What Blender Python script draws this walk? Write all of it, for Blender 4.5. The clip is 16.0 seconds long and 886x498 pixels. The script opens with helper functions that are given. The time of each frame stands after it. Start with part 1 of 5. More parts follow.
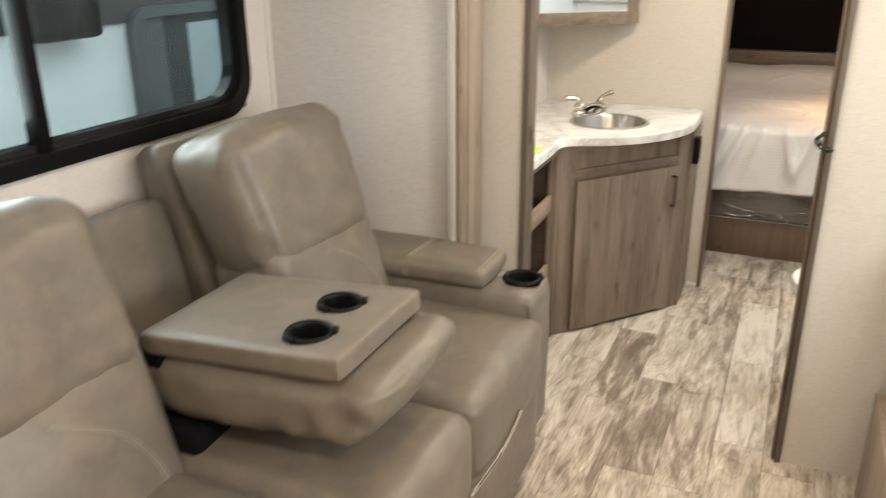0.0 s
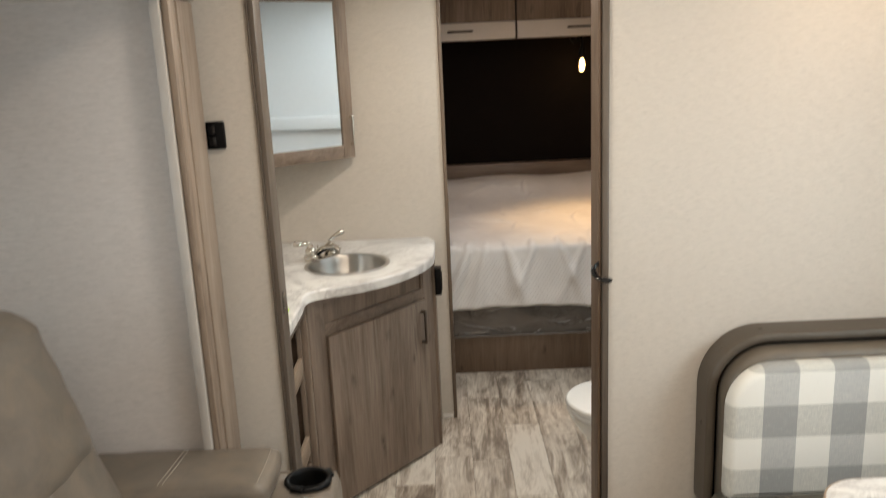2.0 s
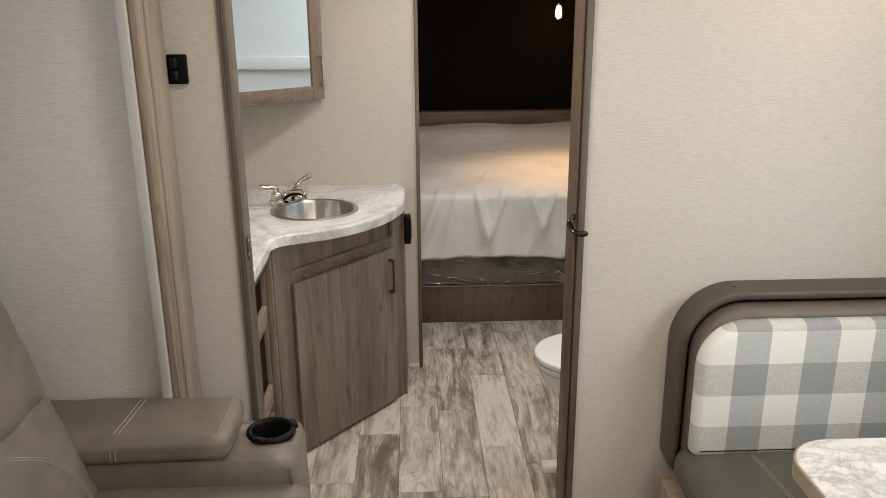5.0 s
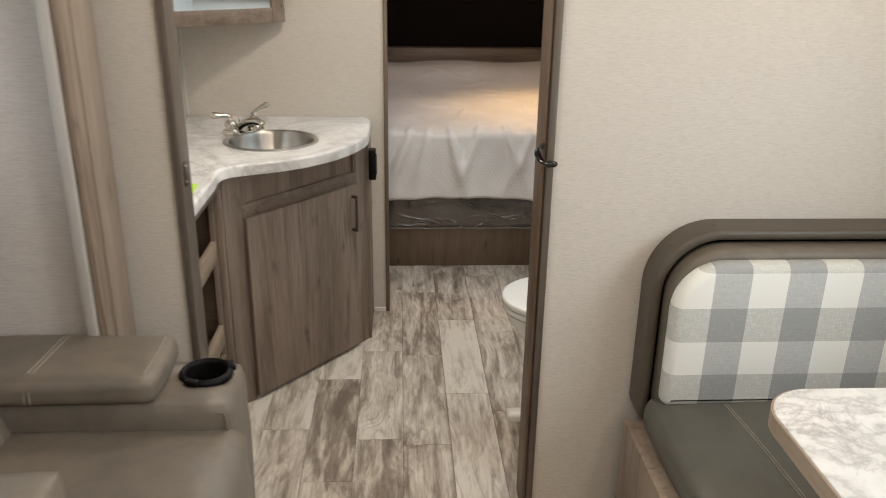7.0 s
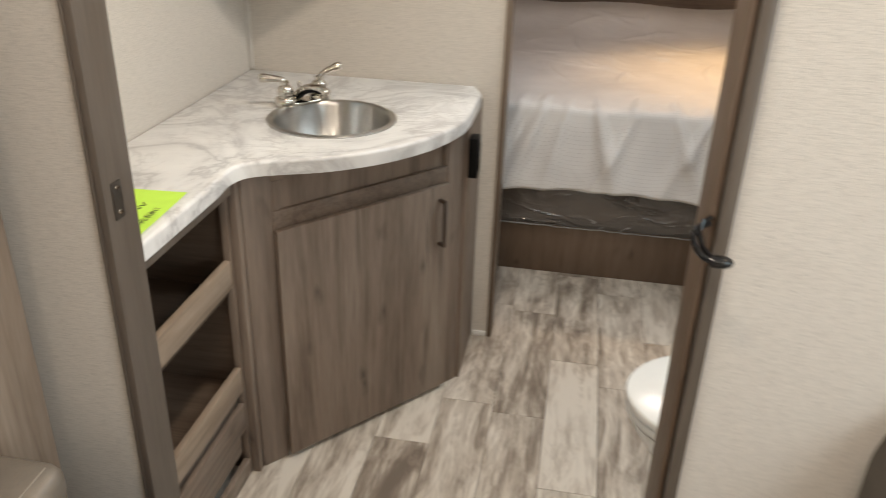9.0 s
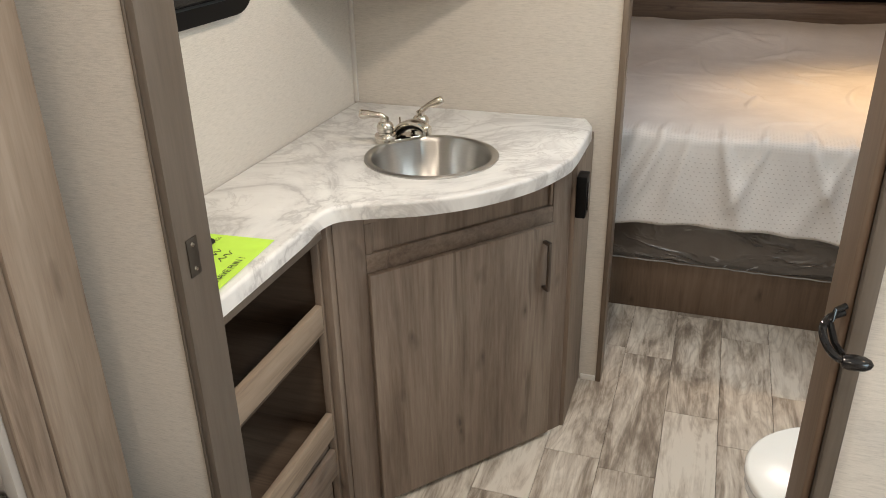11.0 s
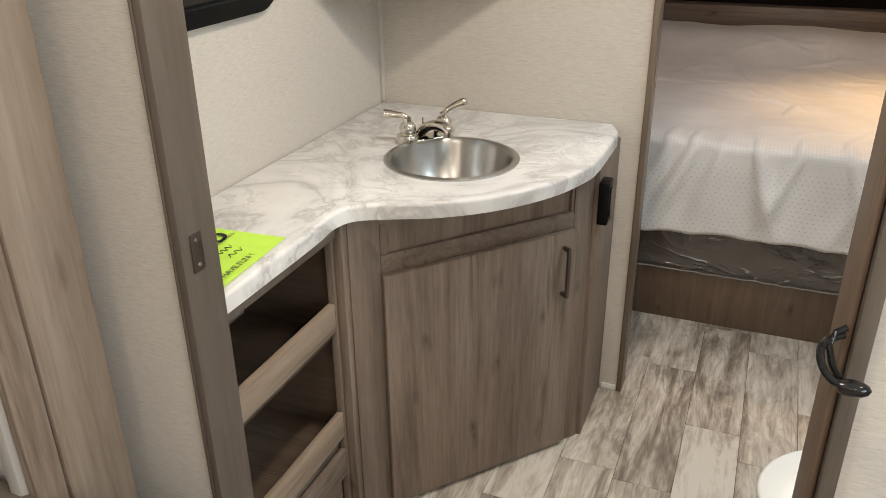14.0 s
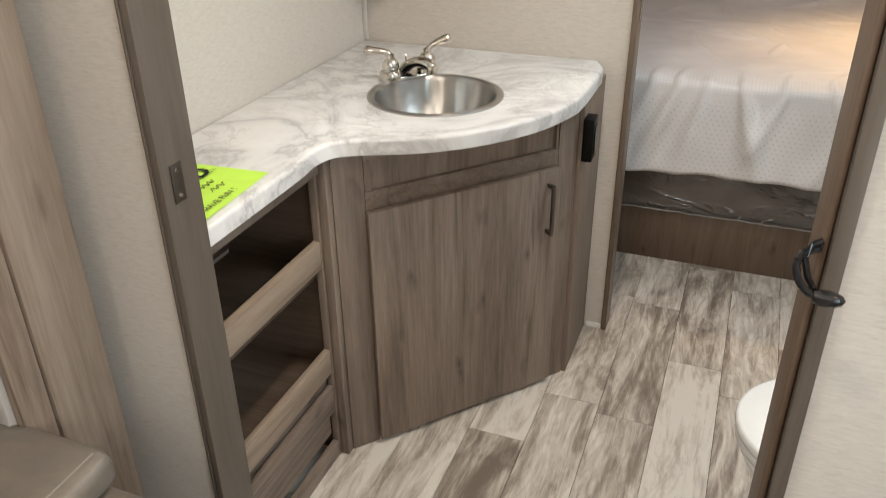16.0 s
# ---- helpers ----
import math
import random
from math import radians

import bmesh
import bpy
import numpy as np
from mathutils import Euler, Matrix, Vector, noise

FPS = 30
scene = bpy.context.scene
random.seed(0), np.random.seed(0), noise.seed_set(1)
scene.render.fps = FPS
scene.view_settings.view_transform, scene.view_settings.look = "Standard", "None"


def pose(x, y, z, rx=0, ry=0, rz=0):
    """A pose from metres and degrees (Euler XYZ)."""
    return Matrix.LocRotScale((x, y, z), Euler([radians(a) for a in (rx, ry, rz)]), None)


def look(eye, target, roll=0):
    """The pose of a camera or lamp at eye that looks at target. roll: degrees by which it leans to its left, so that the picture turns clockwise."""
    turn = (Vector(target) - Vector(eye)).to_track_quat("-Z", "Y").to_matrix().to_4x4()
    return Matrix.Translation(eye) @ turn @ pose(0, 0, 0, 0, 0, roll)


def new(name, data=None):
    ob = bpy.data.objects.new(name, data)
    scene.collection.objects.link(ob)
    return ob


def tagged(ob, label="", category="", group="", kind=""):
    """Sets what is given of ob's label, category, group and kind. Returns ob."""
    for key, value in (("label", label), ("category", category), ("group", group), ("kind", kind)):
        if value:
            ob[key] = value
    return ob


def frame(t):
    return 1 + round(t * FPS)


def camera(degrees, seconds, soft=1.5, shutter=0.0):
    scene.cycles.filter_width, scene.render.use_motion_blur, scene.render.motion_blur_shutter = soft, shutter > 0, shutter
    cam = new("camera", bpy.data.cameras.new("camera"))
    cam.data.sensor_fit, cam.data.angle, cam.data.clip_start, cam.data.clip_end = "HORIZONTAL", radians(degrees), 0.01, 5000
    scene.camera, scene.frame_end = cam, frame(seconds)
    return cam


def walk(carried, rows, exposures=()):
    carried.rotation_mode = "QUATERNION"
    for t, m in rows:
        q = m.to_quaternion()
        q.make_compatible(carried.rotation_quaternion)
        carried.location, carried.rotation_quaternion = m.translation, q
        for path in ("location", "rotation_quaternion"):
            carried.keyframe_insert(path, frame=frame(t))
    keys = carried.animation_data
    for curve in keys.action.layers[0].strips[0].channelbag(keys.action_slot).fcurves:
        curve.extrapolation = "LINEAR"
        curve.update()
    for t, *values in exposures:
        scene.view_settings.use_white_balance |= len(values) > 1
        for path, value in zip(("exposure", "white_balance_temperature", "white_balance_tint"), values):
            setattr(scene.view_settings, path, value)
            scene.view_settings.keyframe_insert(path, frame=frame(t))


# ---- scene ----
from mathutils.bvhtree import BVHTree

cam = camera(58.2, 16.0, soft=0.85, shutter=0.5)
PATH = [
    (0, (0.468, 0.369, 1.569), (-0.29, 2.078, 0.858), -0.4),
    (0.5, (0.398, 0.487, 1.592), (-0.149, 2.3, 0.948), -1.4),
    (1, (0.3, 0.57, 1.588), (-0.043, 2.45, 0.998), -1.8),
    (1.5, (0.188, 0.672, 1.593), (0.051, 2.599, 1.074), -3.0),
    (2, (0.152, 0.71, 1.632), (0.141, 2.656, 1.167), -2.6),
    (2.5, (0.152, 0.713, 1.689), (0.199, 2.692, 1.406), -2.1),
    (3, (0.145, 0.719, 1.679), (0.236, 2.695, 1.382), -1.0),
    (3.5, (0.134, 0.74, 1.64), (0.207, 2.676, 1.141), -0.5),
    (4, (0.137, 0.763, 1.623), (0.183, 2.675, 1.036), -1.3),
    (6.5, (0.133, 0.797, 1.595), (0.251, 2.703, 0.999), 1.2),
    (7, (0.213, 0.928, 1.518), (0.32, 2.794, 0.808), 0.9),
    (7.5, (0.315, 1.158, 1.529), (0.37, 3.015, 0.789), 1.8),
    (8, (0.299, 1.395, 1.501), (0.325, 3.237, 0.724), 1.6),
    (8.5, (0.297, 1.593, 1.488), (0.318, 3.414, 0.662), 1.9),
    (9, (0.375, 1.814, 1.48), (0.081, 3.584, 0.597), 1.9),
    (9.5, (0.383, 1.911, 1.478), (-0.039, 3.636, 0.558), 1.1),
    (10, (0.365, 1.931, 1.493), (-0.111, 3.651, 0.589), 0.1),
    (12.5, (0.454, 1.987, 1.505), (-0.243, 3.673, 0.687), -1.2),
    (13, (0.447, 1.988, 1.504), (-0.251, 3.67, 0.678), -1.0),
    (13.5, (0.443, 1.986, 1.507), (-0.252, 3.664, 0.668), -0.8),
    (14, (0.444, 1.99, 1.501), (-0.244, 3.662, 0.647), -0.6),
    (14.5, (0.451, 1.988, 1.499), (-0.229, 3.654, 0.627), -0.5),
    (15, (0.453, 1.986, 1.496), (-0.218, 3.645, 0.603), -0.6),
    (15.5, (0.455, 1.975, 1.498), (-0.207, 3.627, 0.587), -0.7),
    (16, (0.458, 1.977, 1.469), (-0.184, 3.61, 0.508), -0.7),
]
walk(cam, [(t, look(eye, target, roll)) for t, eye, target, roll in PATH],
     [(0.0, 0.47, 7400, 11), (0.5, 0.27, 7400, 11), (1.0, 0.13, 7100, 10), (1.5, -0.03, 7000, 10), (2.0, -0.10, 7050, 11), (2.5, -0.28, 7100, 12), (3.0, -0.34, 6850, 10), (3.5, -0.21, 6850, 11),
      (4.0, -0.19, 6850, 11), (6.5, -0.18, 6850, 11), (7.5, -0.09, 6850, 11), (10.0, -0.01, 6900, 11), (14.0, 0.03, 6800, 10), (16.0, 0.08, 6650, 10)])

# ---- light ----
world = bpy.data.worlds.new("showroom")
scene.world = world
world.use_nodes = True
world.node_tree.nodes["Background"].inputs[0].default_value = (0.80, 0.92, 1.0, 1)
world.node_tree.nodes["Background"].inputs[1].default_value = 2.0


def lamp_area(name, m, w, h, watts, colour):
    d = bpy.data.lights.new(name, "AREA")
    d.shape, d.size, d.size_y, d.energy, d.color = "RECTANGLE", w, h, watts, colour
    ob = new(name, d)
    ob.matrix_world = m
    return ob


WARM, NEUTRAL, COOL = (1.0, 0.76, 0.53), (1.0, 0.875, 0.735), (0.80, 0.92, 1.0)


# ---- materials ----
class Mat:
    def __init__(self, name, rough=0.5, metal=0.0, spec=0.5):
        self.m = bpy.data.materials.new(name)
        self.m.use_nodes = True
        self.t = self.m.node_tree
        self.b = self.t.nodes["Principled BSDF"]
        self.b.inputs["Roughness"].default_value = rough
        self.b.inputs["Metallic"].default_value = metal
        self.b.inputs["Specular IOR Level"].default_value = spec
        self.co = None

    def node(self, kind, operation="", feature="", data_type="", blend_type=""):
        n = self.t.nodes.new(kind)
        if operation:
            n.operation = operation
        if feature:
            n.feature = feature
        if data_type:
            n.data_type = data_type
        if blend_type:
            n.blend_type = blend_type
        return n

    def link(self, a, b):
        self.t.links.new(a, b)

    def coords(self, scale=(1, 1, 1), rand=False, rot=(0, 0, 0)):
        tc = self.node("ShaderNodeTexCoord")
        mp = self.node("ShaderNodeMapping")
        mp.inputs["Scale"].default_value = scale
        mp.inputs["Rotation"].default_value = rot
        self.link(tc.outputs["Object"], mp.inputs["Vector"])
        out = mp.outputs[0]
        if rand:
            oi = self.node("ShaderNodeObjectInfo")
            mu = self.node("ShaderNodeMath", operation="MULTIPLY")
            mu.inputs[1].default_value = 37.0
            self.link(oi.outputs["Random"], mu.inputs[0])
            ad = self.node("ShaderNodeVectorMath", operation="ADD")
            self.link(out, ad.inputs[0])
            self.link(mu.outputs[0], ad.inputs[1])
            out = ad.outputs[0]
        return out

    def noise(self, vec, scale, detail=4, rough=0.55, dist=0.0):
        n = self.node("ShaderNodeTexNoise")
        n.inputs["Scale"].default_value = scale
        n.inputs["Detail"].default_value = detail
        n.inputs["Roughness"].default_value = rough
        n.inputs["Distortion"].default_value = dist
        self.link(vec, n.inputs["Vector"])
        return n.outputs["Fac"]

    def ramp(self, fac, stops):
        r = self.node("ShaderNodeValToRGB")
        e = r.color_ramp.elements
        while len(e) < len(stops):
            e.new(0.5)
        for el, (p, c) in zip(e, stops):
            el.position, el.color = p, (*c, 1) if len(c) == 3 else c
        self.link(fac, r.inputs["Fac"])
        return r.outputs["Color"]

    def mix(self, fac, a, b, blend="MIX"):
        m = self.node("ShaderNodeMix", data_type="RGBA", blend_type=blend)
        for v, s in ((fac, m.inputs["Factor"]), (a, m.inputs["A"]), (b, m.inputs["B"])):
            if isinstance(v, (int, float)):
                s.default_value = v
            elif isinstance(v, tuple):
                s.default_value = (*v, 1)
            else:
                self.link(v, s)
        return m.outputs["Result"]

    def math(self, op, a, b=0.0, c=0.0):
        m = self.node("ShaderNodeMath", operation=op)
        for v, s in zip((a, b, c), m.inputs):
            if isinstance(v, (int, float)):
                s.default_value = v
            else:
                self.link(v, s)
        return m.outputs[0]

    def colour(self, c):
        if isinstance(c, tuple):
            self.b.inputs["Base Color"].default_value = (*c, 1)
        else:
            self.link(c, self.b.inputs["Base Color"])
        return self

    def roughness(self, r):
        self.link(r, self.b.inputs["Roughness"])
        return self

    def bump(self, h, strength=0.2, dist=0.002):
        n = self.node("ShaderNodeBump")
        n.inputs["Strength"].default_value = strength
        n.inputs["Distance"].default_value = dist
        self.link(h, n.inputs["Height"])
        self.link(n.outputs[0], self.b.inputs["Normal"])
        return self


def plain(name, c, rough=0.5, metal=0.0, vary=0.06, scale=30, bump=0.05, spec=0.5):
    m = Mat(name, rough, metal, spec)
    v = m.coords()
    n = m.noise(v, scale, 5)
    n2 = m.noise(v, scale * 0.15, 3)
    f = m.math("MULTIPLY_ADD", n, 0.5, m.math("MULTIPLY", n2, 0.5))
    lo, hi = tuple(max(0, x * (1 - 2 * vary)) for x in c), tuple(x * (1 + 2 * vary) for x in c)
    m.colour(m.ramp(f, [(0.3, lo), (0.7, hi)]))
    if bump:
        m.bump(n, bump, 0.001)
    return m.m


def woven(name, c, axis="x"):
    """Wall paper with a fine horizontal linen slub."""
    m = Mat(name, 0.75, spec=0.25)
    v = m.coords((14, 14, 170))
    n = m.noise(v, 3.0, 4, 0.65)
    v2 = m.coords((60, 60, 900))
    n2 = m.noise(v2, 2.0, 2, 0.6)
    big = m.noise(m.coords(), 1.3, 3)
    f = m.math("ADD", m.math("MULTIPLY", n, 0.6), m.math("MULTIPLY", n2, 0.4))
    col = m.ramp(f, [(0.34, tuple(x * 0.79 for x in c)), (0.5, c), (0.66, tuple(min(1, x * 1.11) for x in c))])
    col = m.mix(m.math("MULTIPLY", big, 0.25), col, tuple(x * 0.93 for x in c))
    m.colour(col).bump(f, 0.45, 0.001)
    return m.m


def wood(name, dark, mid, light, along="z", scale=1.0, rough=0.5, rand=False, knots=True):
    """Printed wood with long grain and a few knots."""
    m = Mat(name, rough, spec=0.35)
    s = {"x": (1.1, 16, 16), "y": (16, 1.1, 16), "z": (12, 12, 0.9)}[along]
    s = tuple(x * scale for x in s)
    v = m.coords(s, rand)
    n = m.noise(v, 1.0, 6, 0.65, 2.4)
    f2 = tuple(x * 5 for x in s)
    fine = m.noise(m.coords(f2, rand), 1.6, 3, 0.7)
    sw = {"x": (0.5, 5, 5), "y": (5, 0.5, 5), "z": (5, 5, 0.5)}[along]
    band = m.noise(m.coords(tuple(x * scale for x in sw), rand), 1.3, 2)
    mottle = m.noise(m.coords(tuple(x * 0.5 for x in s), rand), 2.0, 4, 0.6, 0.8)
    f = m.math("ADD", m.math("MULTIPLY", n, 0.30), m.math("ADD", m.math("MULTIPLY", fine, 0.26), m.math("ADD", m.math("MULTIPLY", band, 0.27), m.math("MULTIPLY", mottle, 0.30))))
    col = m.ramp(f, [(0.40, dark), (0.53, mid), (0.68, light)])
    if knots:
        # short dark streaks that gather in strips
        st = {"x": (0.55, 22, 22), "y": (22, 0.55, 22), "z": (22, 22, 1.5)}[along]
        streak = m.noise(m.coords(tuple(x * scale for x in st), rand), 1.0, 3, 0.55, 2.2)
        strip = m.ramp(m.noise(m.coords(tuple(x * scale * 1.25 for x in sw), rand), 1.7, 2), [(0.46, (0, 0, 0)), (0.60, (1, 1, 1))])
        sf = m.math("MULTIPLY", m.ramp(streak, [(0.55, (0, 0, 0)), (0.68, (1, 1, 1))]), strip)
        col = m.mix(m.math("MULTIPLY", sf, 0.6), col, tuple(x * 0.72 for x in dark))
        kv = {"x": (4.5, 12, 12), "y": (12, 4.5, 12), "z": (12, 12, 4.5)}[along]
        k = m.node("ShaderNodeTexVoronoi", feature="F1")
        k.inputs["Scale"].default_value = 0.9
        wv = m.coords(tuple(x * scale for x in kv), rand)
        nz = m.node("ShaderNodeTexNoise")
        nz.inputs["Scale"].default_value = 2.5
        m.link(wv, nz.inputs["Vector"])
        wa = m.node("ShaderNodeVectorMath", operation="MULTIPLY_ADD")
        m.link(nz.outputs["Color"], wa.inputs[0])
        wa.inputs[1].default_value = (0.45, 0.45, 0.45)
        m.link(wv, wa.inputs[2])
        m.link(wa.outputs[0], k.inputs["Vector"])
        kf = m.ramp(k.outputs["Distance"], [(0.03, (0.75, 0.75, 0.75)), (0.075, (0.38, 0.38, 0.38)), (0.17, (0, 0, 0))])
        col = m.mix(kf, col, tuple(x * 0.6 for x in dark))
    m.colour(col).bump(f, 0.10, 0.0008)
    return m.m


def floor_wood(name):
    """Whitewashed weathered plank print, its grain swirling along y."""
    m = Mat(name, 0.40, spec=0.4)
    warp = m.noise(m.coords((4.6, 0.85, 1), True), 1.5, 2, 0.5, 1.1)
    lines = m.math("PINGPONG", m.math("MULTIPLY", warp, 15.0), 0.5)
    thin = m.ramp(lines, [(0.0, (1, 1, 1)), (0.08, (0.55, 0.55, 0.55)), (0.22, (0, 0, 0))])
    fine = m.noise(m.coords((42, 2.6, 1), True), 1.5, 5, 0.7, 0.6)
    blot = m.noise(m.coords((6.5, 1.5, 1), True), 1.8, 5, 0.62, 1.3)
    patch = m.noise(m.coords((15, 2.6, 1), True), 1.7, 5, 0.65, 1.6)
    oi = m.node("ShaderNodeObjectInfo")
    f = m.math("ADD", m.math("MULTIPLY", blot, 0.55), m.math("ADD", m.math("MULTIPLY", patch, 0.30), m.math("MULTIPLY", fine, 0.22)))
    f = m.math("ADD", f, m.math("MULTIPLY", m.math("SUBTRACT", oi.outputs["Random"], 0.5), 0.13))
    col = m.ramp(f, [(0.380, (0.185, 0.148, 0.118)), (0.455, (0.308, 0.256, 0.210)), (0.52, (0.50, 0.436, 0.368)), (0.61, (0.70, 0.642, 0.565))])
    mask = m.ramp(m.noise(m.coords((3.0, 1.2, 1), True), 1.3, 2), [(0.40, (0, 0, 0)), (0.60, (1, 1, 1))])
    col = m.mix(m.math("MULTIPLY", m.math("MULTIPLY", thin, mask), 0.38), col, (0.20, 0.158, 0.124))
    m.colour(col).bump(fine, 0.08, 0.0006)
    m.roughness(m.math("ADD", m.math("MULTIPLY", patch, 0.2), 0.30))
    return m.m


def marble(name):
    m = Mat(name, 0.28, spec=0.5)
    v = m.coords((1, 1, 1), False, (0, 0, 0.7))
    w1 = m.noise(v, 2.6, 6, 0.62, 1.6)
    a = m.math("ABSOLUTE", m.math("SUBTRACT", w1, 0.5))
    veins = m.ramp(a, [(0.0, (1, 1, 1)), (0.035, (0.35, 0.35, 0.35)), (0.10, (0, 0, 0))])
    w2 = m.noise(v, 6.5, 5, 0.6, 2.2)
    a2 = m.math("ABSOLUTE", m.math("SUBTRACT", w2, 0.5))
    thin = m.ramp(a2, [(0.0, (0.95, 0.95, 0.95)), (0.012, (0.5, 0.5, 0.5)), (0.05, (0, 0, 0))])
    mask = m.ramp(m.noise(v, 3.3, 3), [(0.45, (0, 0, 0)), (0.62, (1, 1, 1))])
    cloud = m.ramp(m.noise(v, 1.8, 4), [(0.4, (0.85, 0.84, 0.82)), (0.66, (0.66, 0.655, 0.65))])
    col = m.mix(m.math("MULTIPLY", veins, 0.62), cloud, (0.36, 0.345, 0.34))
    col = m.mix(m.math("MULTIPLY", m.math("MULTIPLY", thin, mask), 0.55), col, (0.30, 0.275, 0.265))
    m.colour(col)
    return m.m


def leather(name, c, warm, rough=0.40):
    m = Mat(name, rough, spec=0.45)
    v = m.coords()
    big = m.noise(v, 3.2, 4, 0.6, 0.8)
    mid = m.noise(v, 15, 5, 0.65, 0.5)
    fine = m.node("ShaderNodeTexVoronoi", feature="F1")
    fine.inputs["Scale"].default_value = 330
    m.link(v, fine.inputs["Vector"])
    f = m.math("ADD", m.math("MULTIPLY", big, 0.35), m.math("MULTIPLY", mid, 0.65))
    col = m.ramp(f, [(0.34, tuple(x * 0.86 for x in c)), (0.50, c), (0.66, tuple(x * 1.14 for x in c))])
    wm = m.ramp(m.noise(v, 13, 5, 0.65, 0.6), [(0.44, (0, 0, 0)), (0.70, (1, 1, 1))])
    m.colour(m.mix(m.math("MULTIPLY", wm, 0.42), col, warm))
    crease = m.math("ABSOLUTE", m.math("SUBTRACT", m.noise(v, 11, 3, 0.6, 1.8), 0.5))
    h = m.math("ADD", m.math("MULTIPLY", fine.outputs["Distance"], 0.25), m.math("ADD", m.math("MULTIPLY", mid, 0.7), m.math("MULTIPLY", crease, 0.45)))
    m.bump(h, 0.22, 0.003)
    m.roughness(m.math("ADD", m.math("MULTIPLY", mid, 0.25), rough - 0.12))
    return m.m


def plaid(name):
    """Woven check of white and grey bands, 89 mm across."""
    m = Mat(name, 0.9, spec=0.15)
    tc = m.node("ShaderNodeTexCoord")
    sp = m.node("ShaderNodeSeparateXYZ")
    m.link(tc.outputs["Object"], sp.inputs[0])

    def band(sock, off):
        a = m.math("FRACT", m.math("DIVIDE", m.math("ADD", sock, off), 0.178))
        return m.math("LESS_THAN", a, 0.5)
    wv = m.noise(m.coords((420, 420, 45)), 1.0, 3, 0.6)
    wh = m.noise(m.coords((60, 60, 420)), 1.0, 3, 0.6)
    bx_ = band(sp.outputs["X"], -0.948)
    bz_ = band(sp.outputs["Z"], -0.636)
    f = m.math("MULTIPLY_ADD", bz_, 0.72, m.math("MULTIPLY", bx_, 1.0))
    th = m.math("ADD", m.math("MULTIPLY", wv, 0.5), m.math("MULTIPLY", wh, 0.5))
    f = m.math("ADD", m.math("DIVIDE", f, 2.0), m.math("MULTIPLY", m.math("SUBTRACT", th, 0.5), 0.85))
    m.colour(m.ramp(f, [(0.06, (0.83, 0.83, 0.79)), (0.36, (0.58, 0.585, 0.55)), (0.50, (0.50, 0.515, 0.515)), (0.86, (0.34, 0.35, 0.348))]))
    m.bump(th, 0.25, 0.001)
    return m.m


def quilt_mat(name):
    """White cloth; the hem is printed with rows of small grey dots, a mesh weave along the fold."""
    m = Mat(name, 0.8, spec=0.25)
    v = m.coords()
    tc = m.node("ShaderNodeTexCoord")
    sp = m.node("ShaderNodeSeparateXYZ")
    m.link(tc.outputs["Object"], sp.inputs[0])
    run = m.math("ADD", sp.outputs["Y"], sp.outputs["Z"])

    def grid(px, pw, r, shift):
        w = m.math("DIVIDE", run, pw)
        odd = m.math("MULTIPLY", m.math("MODULO", m.math("FLOOR", w), 2.0), shift)
        fx = m.math("MULTIPLY", m.math("SUBTRACT", m.math("FRACT", m.math("ADD", m.math("DIVIDE", sp.outputs["X"], px), odd)), 0.5), px)
        fw = m.math("MULTIPLY", m.math("SUBTRACT", m.math("FRACT", w), 0.5), pw * 1.5)
        d = m.math("SQRT", m.math("ADD", m.math("MULTIPLY", fx, fx), m.math("MULTIPLY", fw, fw)))
        return m.ramp(m.math("DIVIDE", d, r), [(0.55, (1, 1, 1)), (1.0, (0, 0, 0))])
    hem = m.ramp(m.math("SUBTRACT", run, 4.80), [(0.45, (1, 1, 1)), (0.49, (0, 0, 0))])
    fold = m.math("MULTIPLY", m.ramp(m.math("SUBTRACT", run, 4.80), [(0.48, (0, 0, 0)), (0.52, (1, 1, 1))]), m.ramp(m.math("SUBTRACT", run, 4.80), [(0.58, (1, 1, 1)), (0.66, (0, 0, 0))]))
    dots = m.math("MULTIPLY", grid(0.0185, 0.0165, 0.0032, 0.5), hem)
    mesh_ = m.math("MULTIPLY", grid(0.0115, 0.0115, 0.0046, 0.0), fold)
    base = m.ramp(m.noise(v, 5, 4), [(0.3, (0.70, 0.675, 0.66)), (0.7, (0.80, 0.775, 0.76))])
    col = m.mix(m.math("MULTIPLY", dots, 0.62), base, (0.34, 0.30, 0.28))
    m.colour(m.mix(m.math("MULTIPLY", mesh_, 0.35), col, (0.48, 0.46, 0.45)))
    cr = m.math("ABSOLUTE", m.math("SUBTRACT", m.noise(m.coords((1, 1.4, 1)), 4.5, 3, 0.55, 1.2), 0.5))
    m.bump(m.math("POWER", cr, 0.6), 0.16, 0.02)
    return m.m


WALL = woven("greige linen wall paper", (0.60, 0.555, 0.50))
WALL_SLIDE = woven("pale linen wall panel", (0.665, 0.620, 0.595))
CEIL = plain("off-white ceiling panel", (0.74, 0.72, 0.69), 0.7, vary=0.02, scale=20)
EDGE = plain("grey vinyl edge", (0.47, 0.44, 0.41), 0.55, vary=0.02)
BEAD = plain("greige bead", (0.62, 0.59, 0.55), 0.5, vary=0.02)
WHITE_TRIM = plain("white vinyl trim", (0.74, 0.71, 0.67), 0.45, vary=0.02)
WOOD = wood("greyed walnut print", (0.110, 0.078, 0.059), (0.188, 0.142, 0.111), (0.272, 0.213, 0.170))
WOOD_DOOR = wood("greyed walnut print of the door", (0.112, 0.080, 0.060), (0.208, 0.157, 0.122), (0.305, 0.242, 0.194), scale=1.0)
